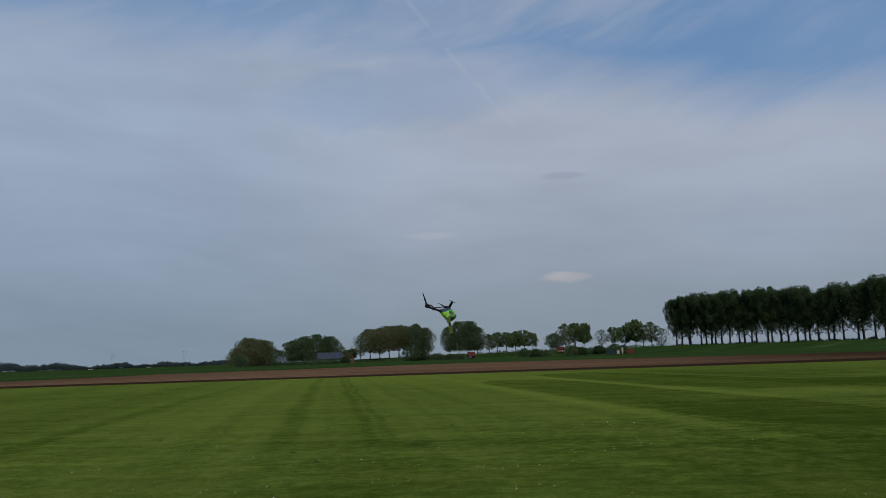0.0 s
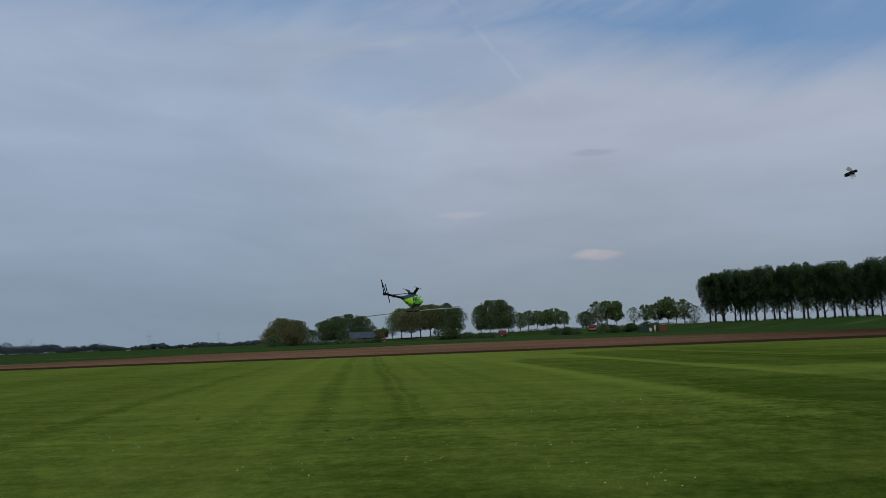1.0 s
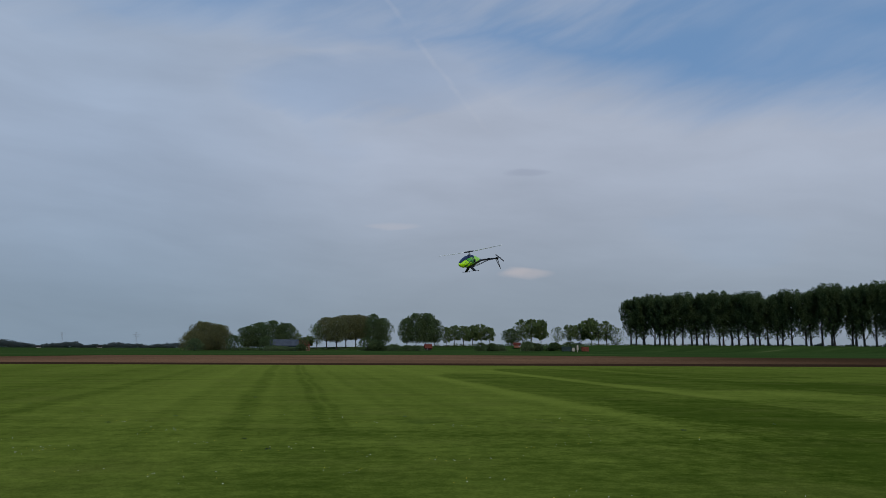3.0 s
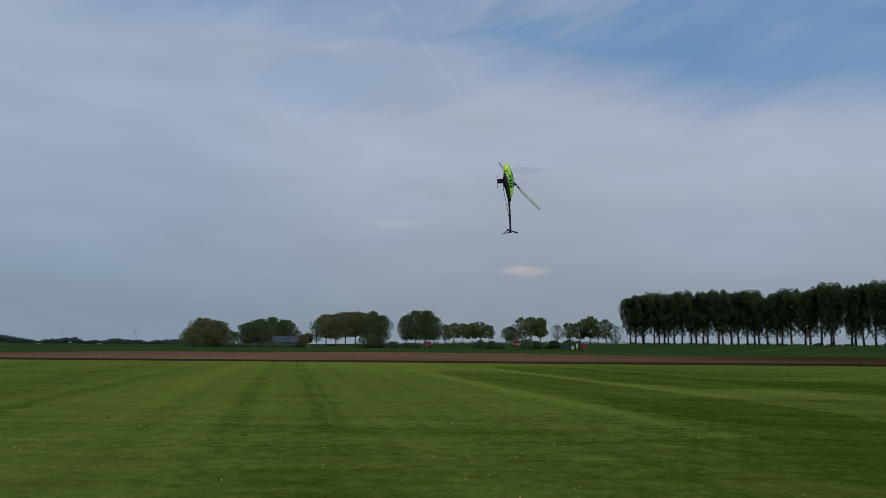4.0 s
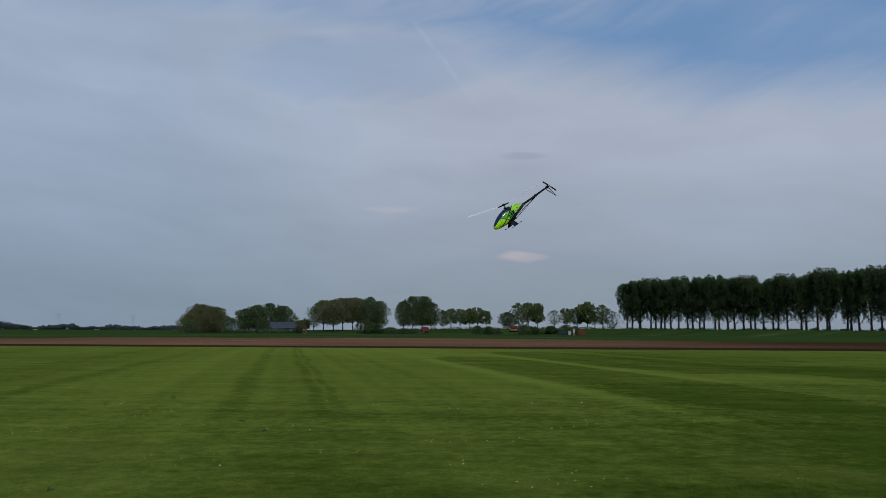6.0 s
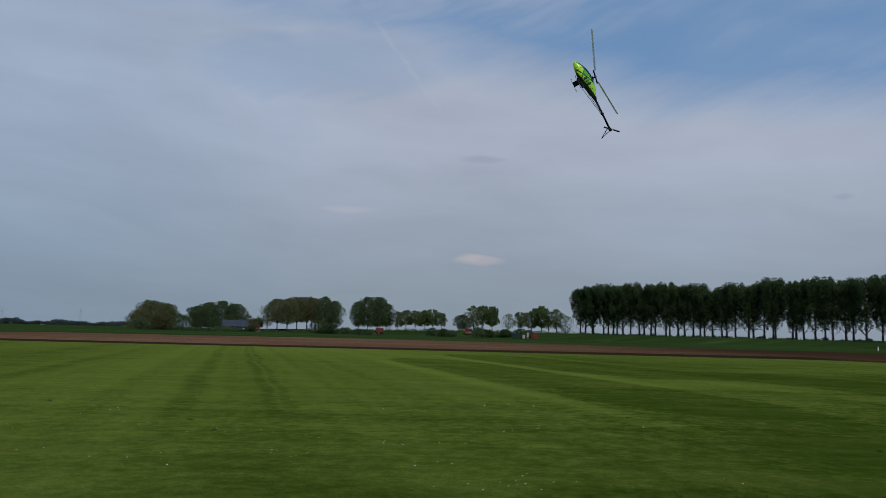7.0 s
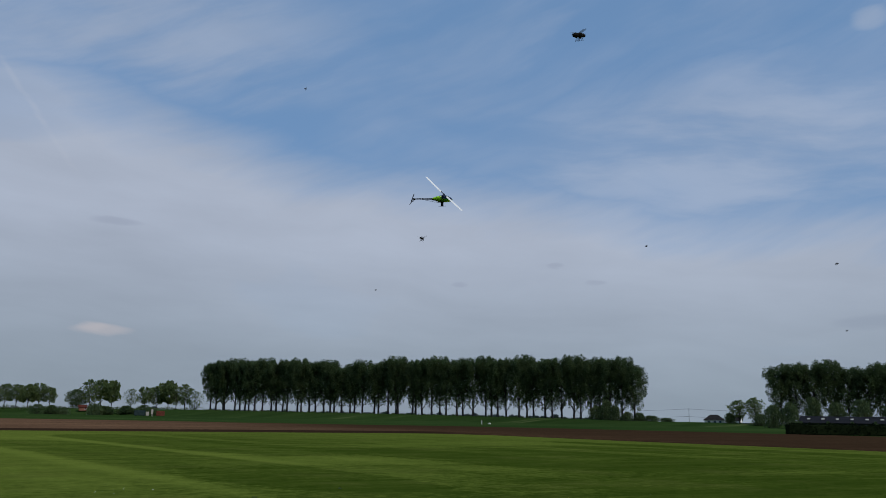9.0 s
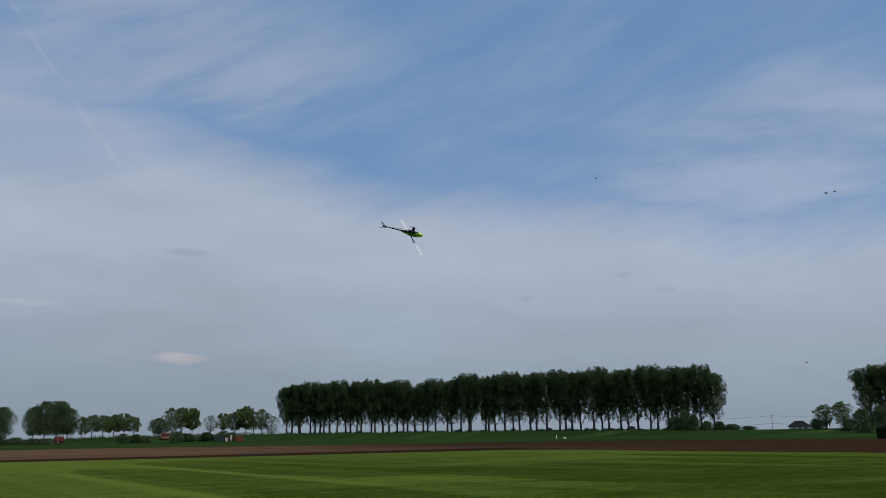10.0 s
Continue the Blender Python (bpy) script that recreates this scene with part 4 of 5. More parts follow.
# ---- grass and flowers near the camera ----
def build_grass():
    rng = np.random.default_rng(8)
    n = 300000
    az = np.radians(rng.uniform(-41, 66, n))
    r = 7.0 + 30.0 * rng.uniform(0, 1, n) ** 2.2
    x, y = r * np.sin(az), r * np.cos(az)
    h = rng.uniform(0.008, 0.022, n) * (1 + 0.4 * np.sin(x * 1.3 + y * 0.4) * np.sin(y * 0.9))
    th = rng.uniform(0, 2 * np.pi, n)
    w = 0.0022 + r * 0.00016
    lean = rng.normal(0, 0.03, (n, 2))
    dx, dy = np.cos(th) * w, np.sin(th) * w
    z0 = np.full(n, 0.045)
    a = np.stack([x - dx, y - dy, z0], 1)
    b = np.stack([x + dx, y + dy, z0], 1)
    c = np.stack([x + lean[:, 0], y + lean[:, 1], z0 + h], 1)
    v = np.stack([a, b, c], 1).reshape(-1, 3)
    tagged(new("grass", soup("grass", v, np.arange(3 * n).reshape(-1, 3), "lawn")), "short mown grass blades on the lawn", "grass", kind="stuff")
    # daisies and dandelions in loose drifts
    spots = []
    drifts = [(2.2, 14.3), (-1.3, 10.9), (0.3, 10.0), (-3.6, 10.4), (-2.9, 9.9), (3.4, 9.2), (1.6, 9.1), (-0.9, 14.9)]
    for k in range(48):
        q, rr = math.radians(rng.uniform(-36, 55)), rng.uniform(8.2, 22)
        if k < len(drifts):
            q, rr = math.atan2(*drifts[k]), math.hypot(*drifts[k])
        for _ in range(rng.integers(2, 9)):
            spots.append((rr * math.sin(q) + rng.normal(0, 0.28), rr * math.cos(q) + rng.normal(0, 0.22)))
    for name, mat, pick, size, label in (("daisies", "petal", 0, 0.0075, "small white daisies scattered in the lawn"), ("dandelions", "dandelion", 1, 0.0075, "small yellow flowers scattered in the lawn")):
        bm = bmesh.new()
        for i, (px_, py_) in enumerate(spots):
            if (i % 3 == 0) != (pick == 1):
                continue
            z = 0.045 + rng.uniform(0.02, 0.04)
            mid = bm.verts.new((px_, py_, z + 0.006))
            s = size * rng.uniform(0.7, 1.25)
            ring = [bm.verts.new((px_ + s * math.cos(k * math.pi / 3), py_ + s * math.sin(k * math.pi / 3), z + rng.uniform(-0.003, 0.006))) for k in range(6)]
            for k in range(6):
                bm.faces.new((mid, ring[k], ring[(k + 1) % 6]))
        tagged(new(name, finish(name, bm, mat)), label, "flowers", kind="stuff")
    # darker rosettes of broad leaves
    cs = []
    for _ in range(12):
        q, rr = math.radians(rng.uniform(-38, 58)), rng.uniform(7.8, 30)
        cs.append((rr * math.sin(q), rr * math.cos(q), 0.06))
    v, fc = leaf_cloud(rng, np.array(cs), rng.uniform(0.04, 0.10, len(cs)), 200, 0.018, 0.25)
    tagged(new("weeds", soup("weeds", v, fc, "weed")), "low dark rosettes of broad-leaved weeds in the lawn", "weeds", kind="stuff")


build_grass()


# ---- the model helicopter ----
def build_helicopter():
    heli = thing("model_helicopter", "lime green radio-controlled helicopter with black tail boom", "helicopter")
    # canopy: round nose, deep belly, tapering into the boom
    shape = [(-0.36, 0.018, 0.022, -0.022, 1.0), (-0.28, 0.028, 0.050, -0.040, 1.0), (-0.18, 0.043, 0.090, -0.066, 0.95), (-0.06, 0.058, 0.118, -0.096, 0.92), (0.06, 0.067, 0.120, -0.110, 0.9),
             (0.16, 0.068, 0.102, -0.110, 0.92), (0.25, 0.058, 0.068, -0.100, 0.95), (0.32, 0.042, 0.028, -0.085, 1.0), (0.365, 0.024, -0.008, -0.064, 1.0), (0.382, 0.008, -0.026, -0.044, 1.0)]
    bm = bmesh.new()
    loft(bm, shape, 24)
    canopy = part("canopy", bm, "canopy", heli, "lime green and yellow lacquered canopy", smooth=True)
    grow = 0.003
    bm = bmesh.new()
    loft(bm, [(x, w + grow, zt + grow, zb + grow, p) for x, w, zt, zb, p in shape[3:-1]], 24, 2, 10, closed=False)
    part("windscreen", bm, "screen", canopy, "dark blue painted windscreen", smooth=True)
    for s in (-1, 1):
        bm = bmesh.new()
        for x, z, sx, sz in ((-0.06, 0.005, 0.030, 0.060), (-0.005, 0.000, 0.012, 0.060), (0.045, -0.004, 0.040, 0.014), (0.045, -0.036, 0.040, 0.014), (0.045, -0.020, 0.014, 0.040)):
            box(bm, x, s * 0.0655, z, sx, 0.008, sz, 0.001)
        part("decal", bm, "black", canopy, "black graphic bars")
    bm = bmesh.new()
    loft(bm, [(x, w + 0.004, zt, zb - 0.004, p) for x, w, zt, zb, p in shape[6:9]], 24, 16, 20, closed=False)
    part("nose_flash", bm, "yellow", canopy, "bright yellow flash under the nose", smooth=True)
    # frame, boom and struts
    bm = bmesh.new()
    box(bm, 0.02, 0, -0.098, 0.20, 0.060, 0.045, 0.008)
    part("frame", bm, "carbon", heli)
    bm = bmesh.new()
    rod(bm, (-0.30, 0, 0.0), (-0.92, 0, 0.0), 0.019, 0.0155, 14)
    part("tail_boom", bm, "carbon", heli, "slim black carbon tail boom", smooth=True)
    for s in (-1, 1):
        bm = bmesh.new()
        rod(bm, (-0.08, s * 0.045, -0.105), (-0.62, s * 0.012, -0.014), 0.0045, None, 6)
        part("boom_strut", bm, "carbon", heli)
    bm = bmesh.new()
    box(bm, -0.62, 0, 0, 0.022, 0.046, 0.046, 0.004)
    part("strut_clamp", bm, "carbon", heli)
    # landing gear
    for s in (-1, 1):
        bm = bmesh.new()
        rod(bm, (-0.065, s * 0.105, -0.192), (0.115, s * 0.105, -0.192), 0.0034, None, 8)
        rod(bm, (0.115, s * 0.105, -0.192), (0.142, s * 0.105, -0.185), 0.0036, 0.003, 8)
        skid = part("skid", bm, "carbon", heli)
        for x in (-0.068, 0.145):
            bm = bmesh.new()
            box(bm, x, s * 0.105, -0.192 if x < 0 else -0.184, 0.018, 0.014, 0.014, 0.004)
            part("end_cap", bm, "rubber", skid)
        bm = bmesh.new()
        a, b = Vector((0.055, s * 0.028, -0.108)), Vector((0.035, s * 0.104, -0.190))
        box(bm, 0, 0, 0, 0.088, 0.012, (b - a).length, 0.004, Matrix.Rotation(s * math.atan2(0.076, 0.082), 4, "X"))
        bmesh.ops.translate(bm, vec=(a + b) / 2, verts=bm.verts)
        part("gear_leg", bm, "carbon", heli, "broad black landing gear leg")
    # fins at the tail: a narrow open loop below the boom
    tip = Vector((-0.985, 0.0, -0.215))
    bm = bmesh.new()
    rod(bm, (-0.865, 0, -0.010), tip, 0.0075, 0.005, 6)
    rod(bm, (-0.930, 0, -0.010), tip, 0.0075, 0.005, 6)
    rod(bm, (-0.905, 0, -0.10), (-0.945, 0, -0.10), 0.004, None, 6)
    part("tail_fin", bm, "carbon", heli, "black looped tail fin")
    bm = bmesh.new()
    box(bm, -0.915, 0, 0, 0.060, 0.040, 0.046, 0.008)
    rod(bm, (-0.925, 0, 0), (-0.925, 0.062, 0), 0.007, None, 8)
    part("tail_gearbox", bm, "carbon", heli)
    tail = part("tail_rotor", bmesh_hub(0.012, 0.022), "alloy", heli)
    tail.matrix_basis = pose(-0.925, 0.062, 0, 90, 0, 0)
    for s in (-1, 1):
        bm = bmesh.new()
        box(bm, s * 0.085, 0, 0.004, 0.125, 0.026, 0.004, 0.0015)
        part("tail_blade", bm, "carbon", tail)
    # main rotor
    bm = bmesh.new()
    rod(bm, (0, 0, 0.10), (0, 0, 0.185), 0.008, None, 10)
    part("mast", bm, "alloy", heli)
    bm = bmesh.new()
    rod(bm, (0, 0, 0.130), (0, 0, 0.140), 0.034, 0.028, 14)
    for k in range(3):
        a = k * 2.094
        rod(bm, (0.03 * math.cos(a), 0.03 * math.sin(a), 0.05), (0.03 * math.cos(a), 0.03 * math.sin(a), 0.135), 0.003, None, 6)
    part("swashplate", bm, "alloy", heli)
    rotor = part("main_rotor", bmesh_hub(0.020, 0.034), "alloy", heli, "two-bladed main rotor head")
    rotor.matrix_basis = pose(0, 0, 0.185)
    blades = []
    for s in (-1, 1):
        bm = bmesh.new()
        rod(bm, (s * 0.015, 0, 0), (s * 0.085, 0, 0), 0.013, 0.011, 10)
        box(bm, s * 0.095, 0, 0, 0.05, 0.030, 0.018, 0.004)
        part("blade_grip", bm, "carbon", rotor)
        bm = bmesh.new()
        secs = []
        for r, ch, z in ((0.105, 0.030, 0.0), (0.135, 0.062, 0.0), (0.30, 0.064, 0.003), (0.55, 0.064, 0.009), (0.765, 0.062, 0.016), (0.787, 0.048, 0.017)):
            secs.append([bm.verts.new((s * r, s * yy * ch + s * 0.006, z + zz)) for yy, zz in ((-0.5, 0.0), (-0.2, -0.0035), (0.25, -0.0045), (0.5, 0.0), (0.25, 0.0045), (-0.2, 0.0035))])
        for a, b in zip(secs, secs[1:]):
            for i in range(6):
                bm.faces.new((a[i], a[(i + 1) % 6], b[(i + 1) % 6], b[i]))
        bm.faces.new(secs[0][::-1]), bm.faces.new(secs[-1])
        bmesh.ops.recalc_face_normals(bm, faces=bm.faces[:])
        blades.append(part("rotor_blade", bm, "rotor", rotor, "long white rotor blade"))
    return heli, rotor, tail, blades


def bmesh_hub(radius, height):
    bm = bmesh.new()
    rod(bm, (0, 0, -height / 2), (0, 0, height / 2), radius, radius * 0.8, 12)
    return bm


helicopter, main_rotor, tail_rotor, rotor_blades = build_helicopter()


# ---- flies ----
def build_fly():
    fly = thing("fly", "small black fly with grey wings in flight", "insect", "flies over the field")
    bm = bmesh.new()
    for x, r, s in ((0.0, 0.0025, 1.2), (-0.0036, 0.0023, 1.7), (0.0032, 0.0017, 1.0)):
        vs = bmesh.ops.create_icosphere(bm, subdivisions=1, radius=r)["verts"]
        bmesh.ops.scale(bm, vec=(s, 1, 0.9), verts=vs)
        bmesh.ops.translate(bm, vec=(x, 0, 0), verts=vs)
    part("body", bm, "chitin", fly, smooth=True)
    for s in (-1, 1):
        bm = bmesh.new()
        pts = [(0.0008, 0.001, 0.0014), (0.0012, 0.0045, 0.0026), (-0.0006, 0.0078, 0.0034), (-0.0030, 0.0066, 0.0028), (-0.0024, 0.0026, 0.0018)]
        top = [bm.verts.new((x, s * y, z + 0.0001)) for x, y, z in pts]
        low = [bm.verts.new((x, s * y, z - 0.0001)) for x, y, z in pts]
        bm.faces.new(top), bm.faces.new(low[::-1])
        for i in range(5):
            bm.faces.new((top[i], low[i], low[(i + 1) % 5], top[(i + 1) % 5]))
        bmesh.ops.recalc_face_normals(bm, faces=bm.faces[:])
        part("wing", bm, "wing", fly)
        for x in (-0.0015, 0.0, 0.0014):
            bm = bmesh.new()
            rod(bm, (x, s * 0.001, -0.001), (x - 0.001, s * 0.0024, -0.0042), 0.00022, None, 4)
            part("leg", bm, "chitin", fly)
    return fly


first_fly = build_fly()
flies = [first_fly] + [copy_thing(first_fly, pose(0, 0, 1)) for _ in range(13)]


# ---- movement ----
def motions():
    walk(helicopter, [
        (0.00, pose(-0.683, 13.312, 2.414, 169.6, 5.1, 71.8)),
        (0.10, pose(-0.675, 13.293, 2.398, 168.1, 4.2, 73.9)),
        (0.20, pose(-0.809, 13.262, 2.394, 171.1, 4.7, 72.9)),
        (0.30, pose(-0.955, 13.310, 2.417, 169.8, 3.1, 71.2)),
        (0.40, pose(-1.093, 13.291, 2.405, 177.2, 3.3, 70.8)),
        (0.50, pose(-1.251, 13.236, 2.397, 175.9, 4.1, 71.4)),
        (0.60, pose(-1.400, 13.189, 2.364, 175.9, 4.5, 71.5)),
        (0.70, pose(-1.548, 13.101, 2.351, 174.7, 4.0, 71.3)),
        (0.80, pose(-1.695, 13.019, 2.325, 177.1, 4.3, 71.7)),
        (0.90, pose(-1.701, 12.934, 2.311, 178.5, 4.5, 70.3)),
        (1.00, pose(-1.746, 12.793, 2.314, 174.6, 4.4, 70.6)),
        (1.10, pose(-1.896, 12.720, 2.309, 176.3, 4.9, 70.0)),
        (1.20, pose(-2.029, 12.623, 2.336, 178.7, 7.4, 68.0)),
        (1.30, pose(-2.042, 12.467, 2.417, 175.2, 8.5, 69.0)),
        (1.40, pose(-2.053, 12.298, 2.559, -171.6, 14.1, 68.5)),
        (1.50, pose(-2.074, 12.184, 2.724, -175.7, 25.8, 71.3)),
        (1.60, pose(-2.019, 12.063, 2.993, -177.9, 37.3, 68.5)),
        (1.70, pose(-1.819, 12.000, 3.281, -167.9, 49.3, 65.2)),
        (1.80, pose(-1.659, 12.249, 3.584, -153.0, 60.4, 70.2)),
        (1.90, pose(-1.366, 12.251, 3.741, -140.7, 65.6, 82.7)),
        (2.00, pose(-1.128, 12.718, 3.875, -120.8, 84.9, 116.9)),
        (2.10, pose(-0.901, 13.154, 3.930, -52.8, 79.3, 159.5)),
        (2.20, pose(-0.601, 13.619, 3.864, -10.4, 71.7, -135.8)),
        (2.30, pose(-0.365, 14.044, 3.690, -13.3, 67.6, -145.3)),
        (2.40, pose(-0.012, 14.387, 3.540, 2.0, 57.4, -130.2)),
        (2.50, pose(0.223, 14.677, 3.366, 1.9, 54.0, -132.4)),
        (2.60, pose(0.375, 14.814, 3.216, 17.6, 43.8, -126.3)),
        (2.70, pose(0.332, 14.820, 3.157, 8.6, 39.2, -123.4)),
        (2.92, pose(0.451, 14.938, 3.217, 4.6, 16.6, -126.7)),
        (3.14, pose(0.402, 14.780, 3.748, 1.9, -6.1, -128.3)),
        (3.36, pose(0.328, 14.523, 4.430, -0.4, -28.9, -128.9)),
        (3.58, pose(0.371, 14.349, 4.944, -3.2, -51.7, -128.4)),
        (3.80, pose(0.674, 14.436, 4.970, -10.6, -74.4, -123.1)),
        (3.90, pose(0.894, 14.524, 4.907, -19.7, -74.0, -116.2)),
        (4.00, pose(1.166, 14.799, 4.768, 20.0, -87.8, -162.4)),
        (4.10, pose(1.331, 14.816, 4.529, 151.6, -76.3, 68.6)),
        (4.20, pose(1.438, 14.823, 4.250, 156.1, -68.2, 52.4)),
        (4.30, pose(1.438, 14.704, 3.909, 159.0, -58.2, 54.4)),
        (4.40, pose(1.396, 14.750, 3.629, 170.5, -52.6, 41.7)),
        (4.50, pose(1.248, 14.825, 3.334, 169.8, -39.7, 42.4)),
        (4.60, pose(0.978, 14.639, 3.097, 170.4, -25.2, 40.4)),
        (4.70, pose(0.684, 14.379, 2.960, 163.9, -12.1, 34.6)),
        (4.80, pose(0.354, 13.904, 2.851, 157.1, 4.6, 26.7)),
        (4.90, pose(-0.017, 13.676, 2.909, -172.0, 19.8, 25.7)),
        (5.00, pose(-0.316, 13.231, 3.040, 149.8, 33.8, -12.8)),
        (5.10, pose(-0.518, 12.677, 3.181, 163.5, 42.9, 27.1)),
        (5.20, pose(-0.658, 12.346, 3.355, -175.5, 54.6, 34.7)),
        (5.30, pose(-0.684, 12.216, 3.613, -164.3, 70.0, 34.5)),
        (5.40, pose(-0.510, 12.079, 3.736, -175.4, 76.6, 48.7)),
        (5.50, pose(-0.221, 12.239, 3.832, -179.7, 88.9, 37.7)),
        (5.60, pose(0.142, 12.578, 3.789, 6.5, 79.2, -153.4)),
        (5.70, pose(0.581, 12.692, 3.600, -1.0, 66.1, -146.0)),
        (5.92, pose(0.993, 12.848, 3.580, 0.4, 42.6, -151.6)),
        (6.14, pose(1.213, 12.603, 3.710, 3.9, 19.2, -156.4)),
        (6.36, pose(1.370, 12.238, 3.978, 9.0, -3.8, -162.4)),
        (6.58, pose(1.591, 12.034, 4.369, 17.4, -26.0, -171.3)),
        (6.80, pose(2.003, 12.270, 4.869, 33.0, -46.0, 172.6)),
        (6.90, pose(2.406, 12.419, 5.388, 31.7, -56.8, 168.6)),
        (7.00, pose(3.047, 12.847, 6.003, -2.6, -61.4, -170.4)),
        (7.10, pose(3.878, 13.346, 6.535, 62.8, -70.3, 143.2)),
        (7.20, pose(4.699, 13.610, 6.853, 106.8, -67.0, 96.0)),
        (7.30, pose(5.805, 14.182, 7.251, 97.7, -62.6, 74.7)),
        (7.40, pose(6.811, 14.615, 7.382, 132.6, -56.6, 64.2)),
        (7.50, pose(7.871, 15.012, 7.432, 133.4, -53.2, 52.2)),
        (7.60, pose(8.816, 15.310, 7.386, 144.2, -44.5, 42.3)),
        (7.70, pose(9.636, 15.613, 7.246, 152.3, -40.8, 38.2)),
        (7.80, pose(10.487, 15.845, 7.043, 163.9, -38.1, 29.8)),
        (7.90, pose(11.020, 16.088, 6.891, 164.6, -29.4, 26.3)),
        (8.00, pose(11.519, 16.207, 6.779, 167.4, -24.8, 22.5)),
        (8.10, pose(11.976, 16.158, 6.871, 162.3, -17.2, 17.1)),
        (8.20, pose(11.961, 16.280, 7.022, 155.2, -13.0, 9.9)),
        (8.30, pose(11.847, 16.611, 7.314, 154.7, -10.3, 3.9)),
        (8.40, pose(11.754, 16.962, 7.630, 146.6, -6.5, -0.2)),
        (8.50, pose(11.616, 17.347, 7.760, 144.2, -5.8, 0.3)),
        (8.60, pose(11.523, 17.568, 7.726, 120.7, -3.3, -5.2)),
        (8.70, pose(11.243, 17.906, 7.773, 94.7, -4.4, -3.7)),
        (8.80, pose(10.945, 18.286, 7.855, 77.1, -6.8, -2.8)),
        (8.90, pose(10.721, 18.742, 7.858, 68.4, -7.4, -1.0)),
        (9.00, pose(10.551, 19.217, 7.843, 53.8, -8.9, 0.9)),
        (9.10, pose(10.412, 19.663, 7.709, 41.2, -8.4, 1.7)),
        (9.20, pose(10.262, 20.020, 7.661, 31.2, -9.5, -1.9)),
        (9.30, pose(10.100, 20.310, 7.731, 17.8, -11.6, -2.5)),
        (9.40, pose(10.080, 20.516, 7.853, 1.1, -12.8, -0.0)),
        (9.50, pose(9.997, 20.742, 8.043, -17.4, -12.8, 11.8)),
        (9.60, pose(9.841, 20.996, 8.272, -34.6, -9.3, 12.6)),
        (9.70, pose(9.515, 21.318, 8.367, -41.2, -7.3, 16.4)),
        (9.80, pose(9.297, 21.576, 8.304, -63.5, -5.0, 11.0)),
        (9.90, pose(9.071, 21.902, 8.097, -109.3, 1.7, 2.0)),
        (10.00, pose(8.878, 22.178, 7.823, -115.5, 17.1, -28.3)),
    ])
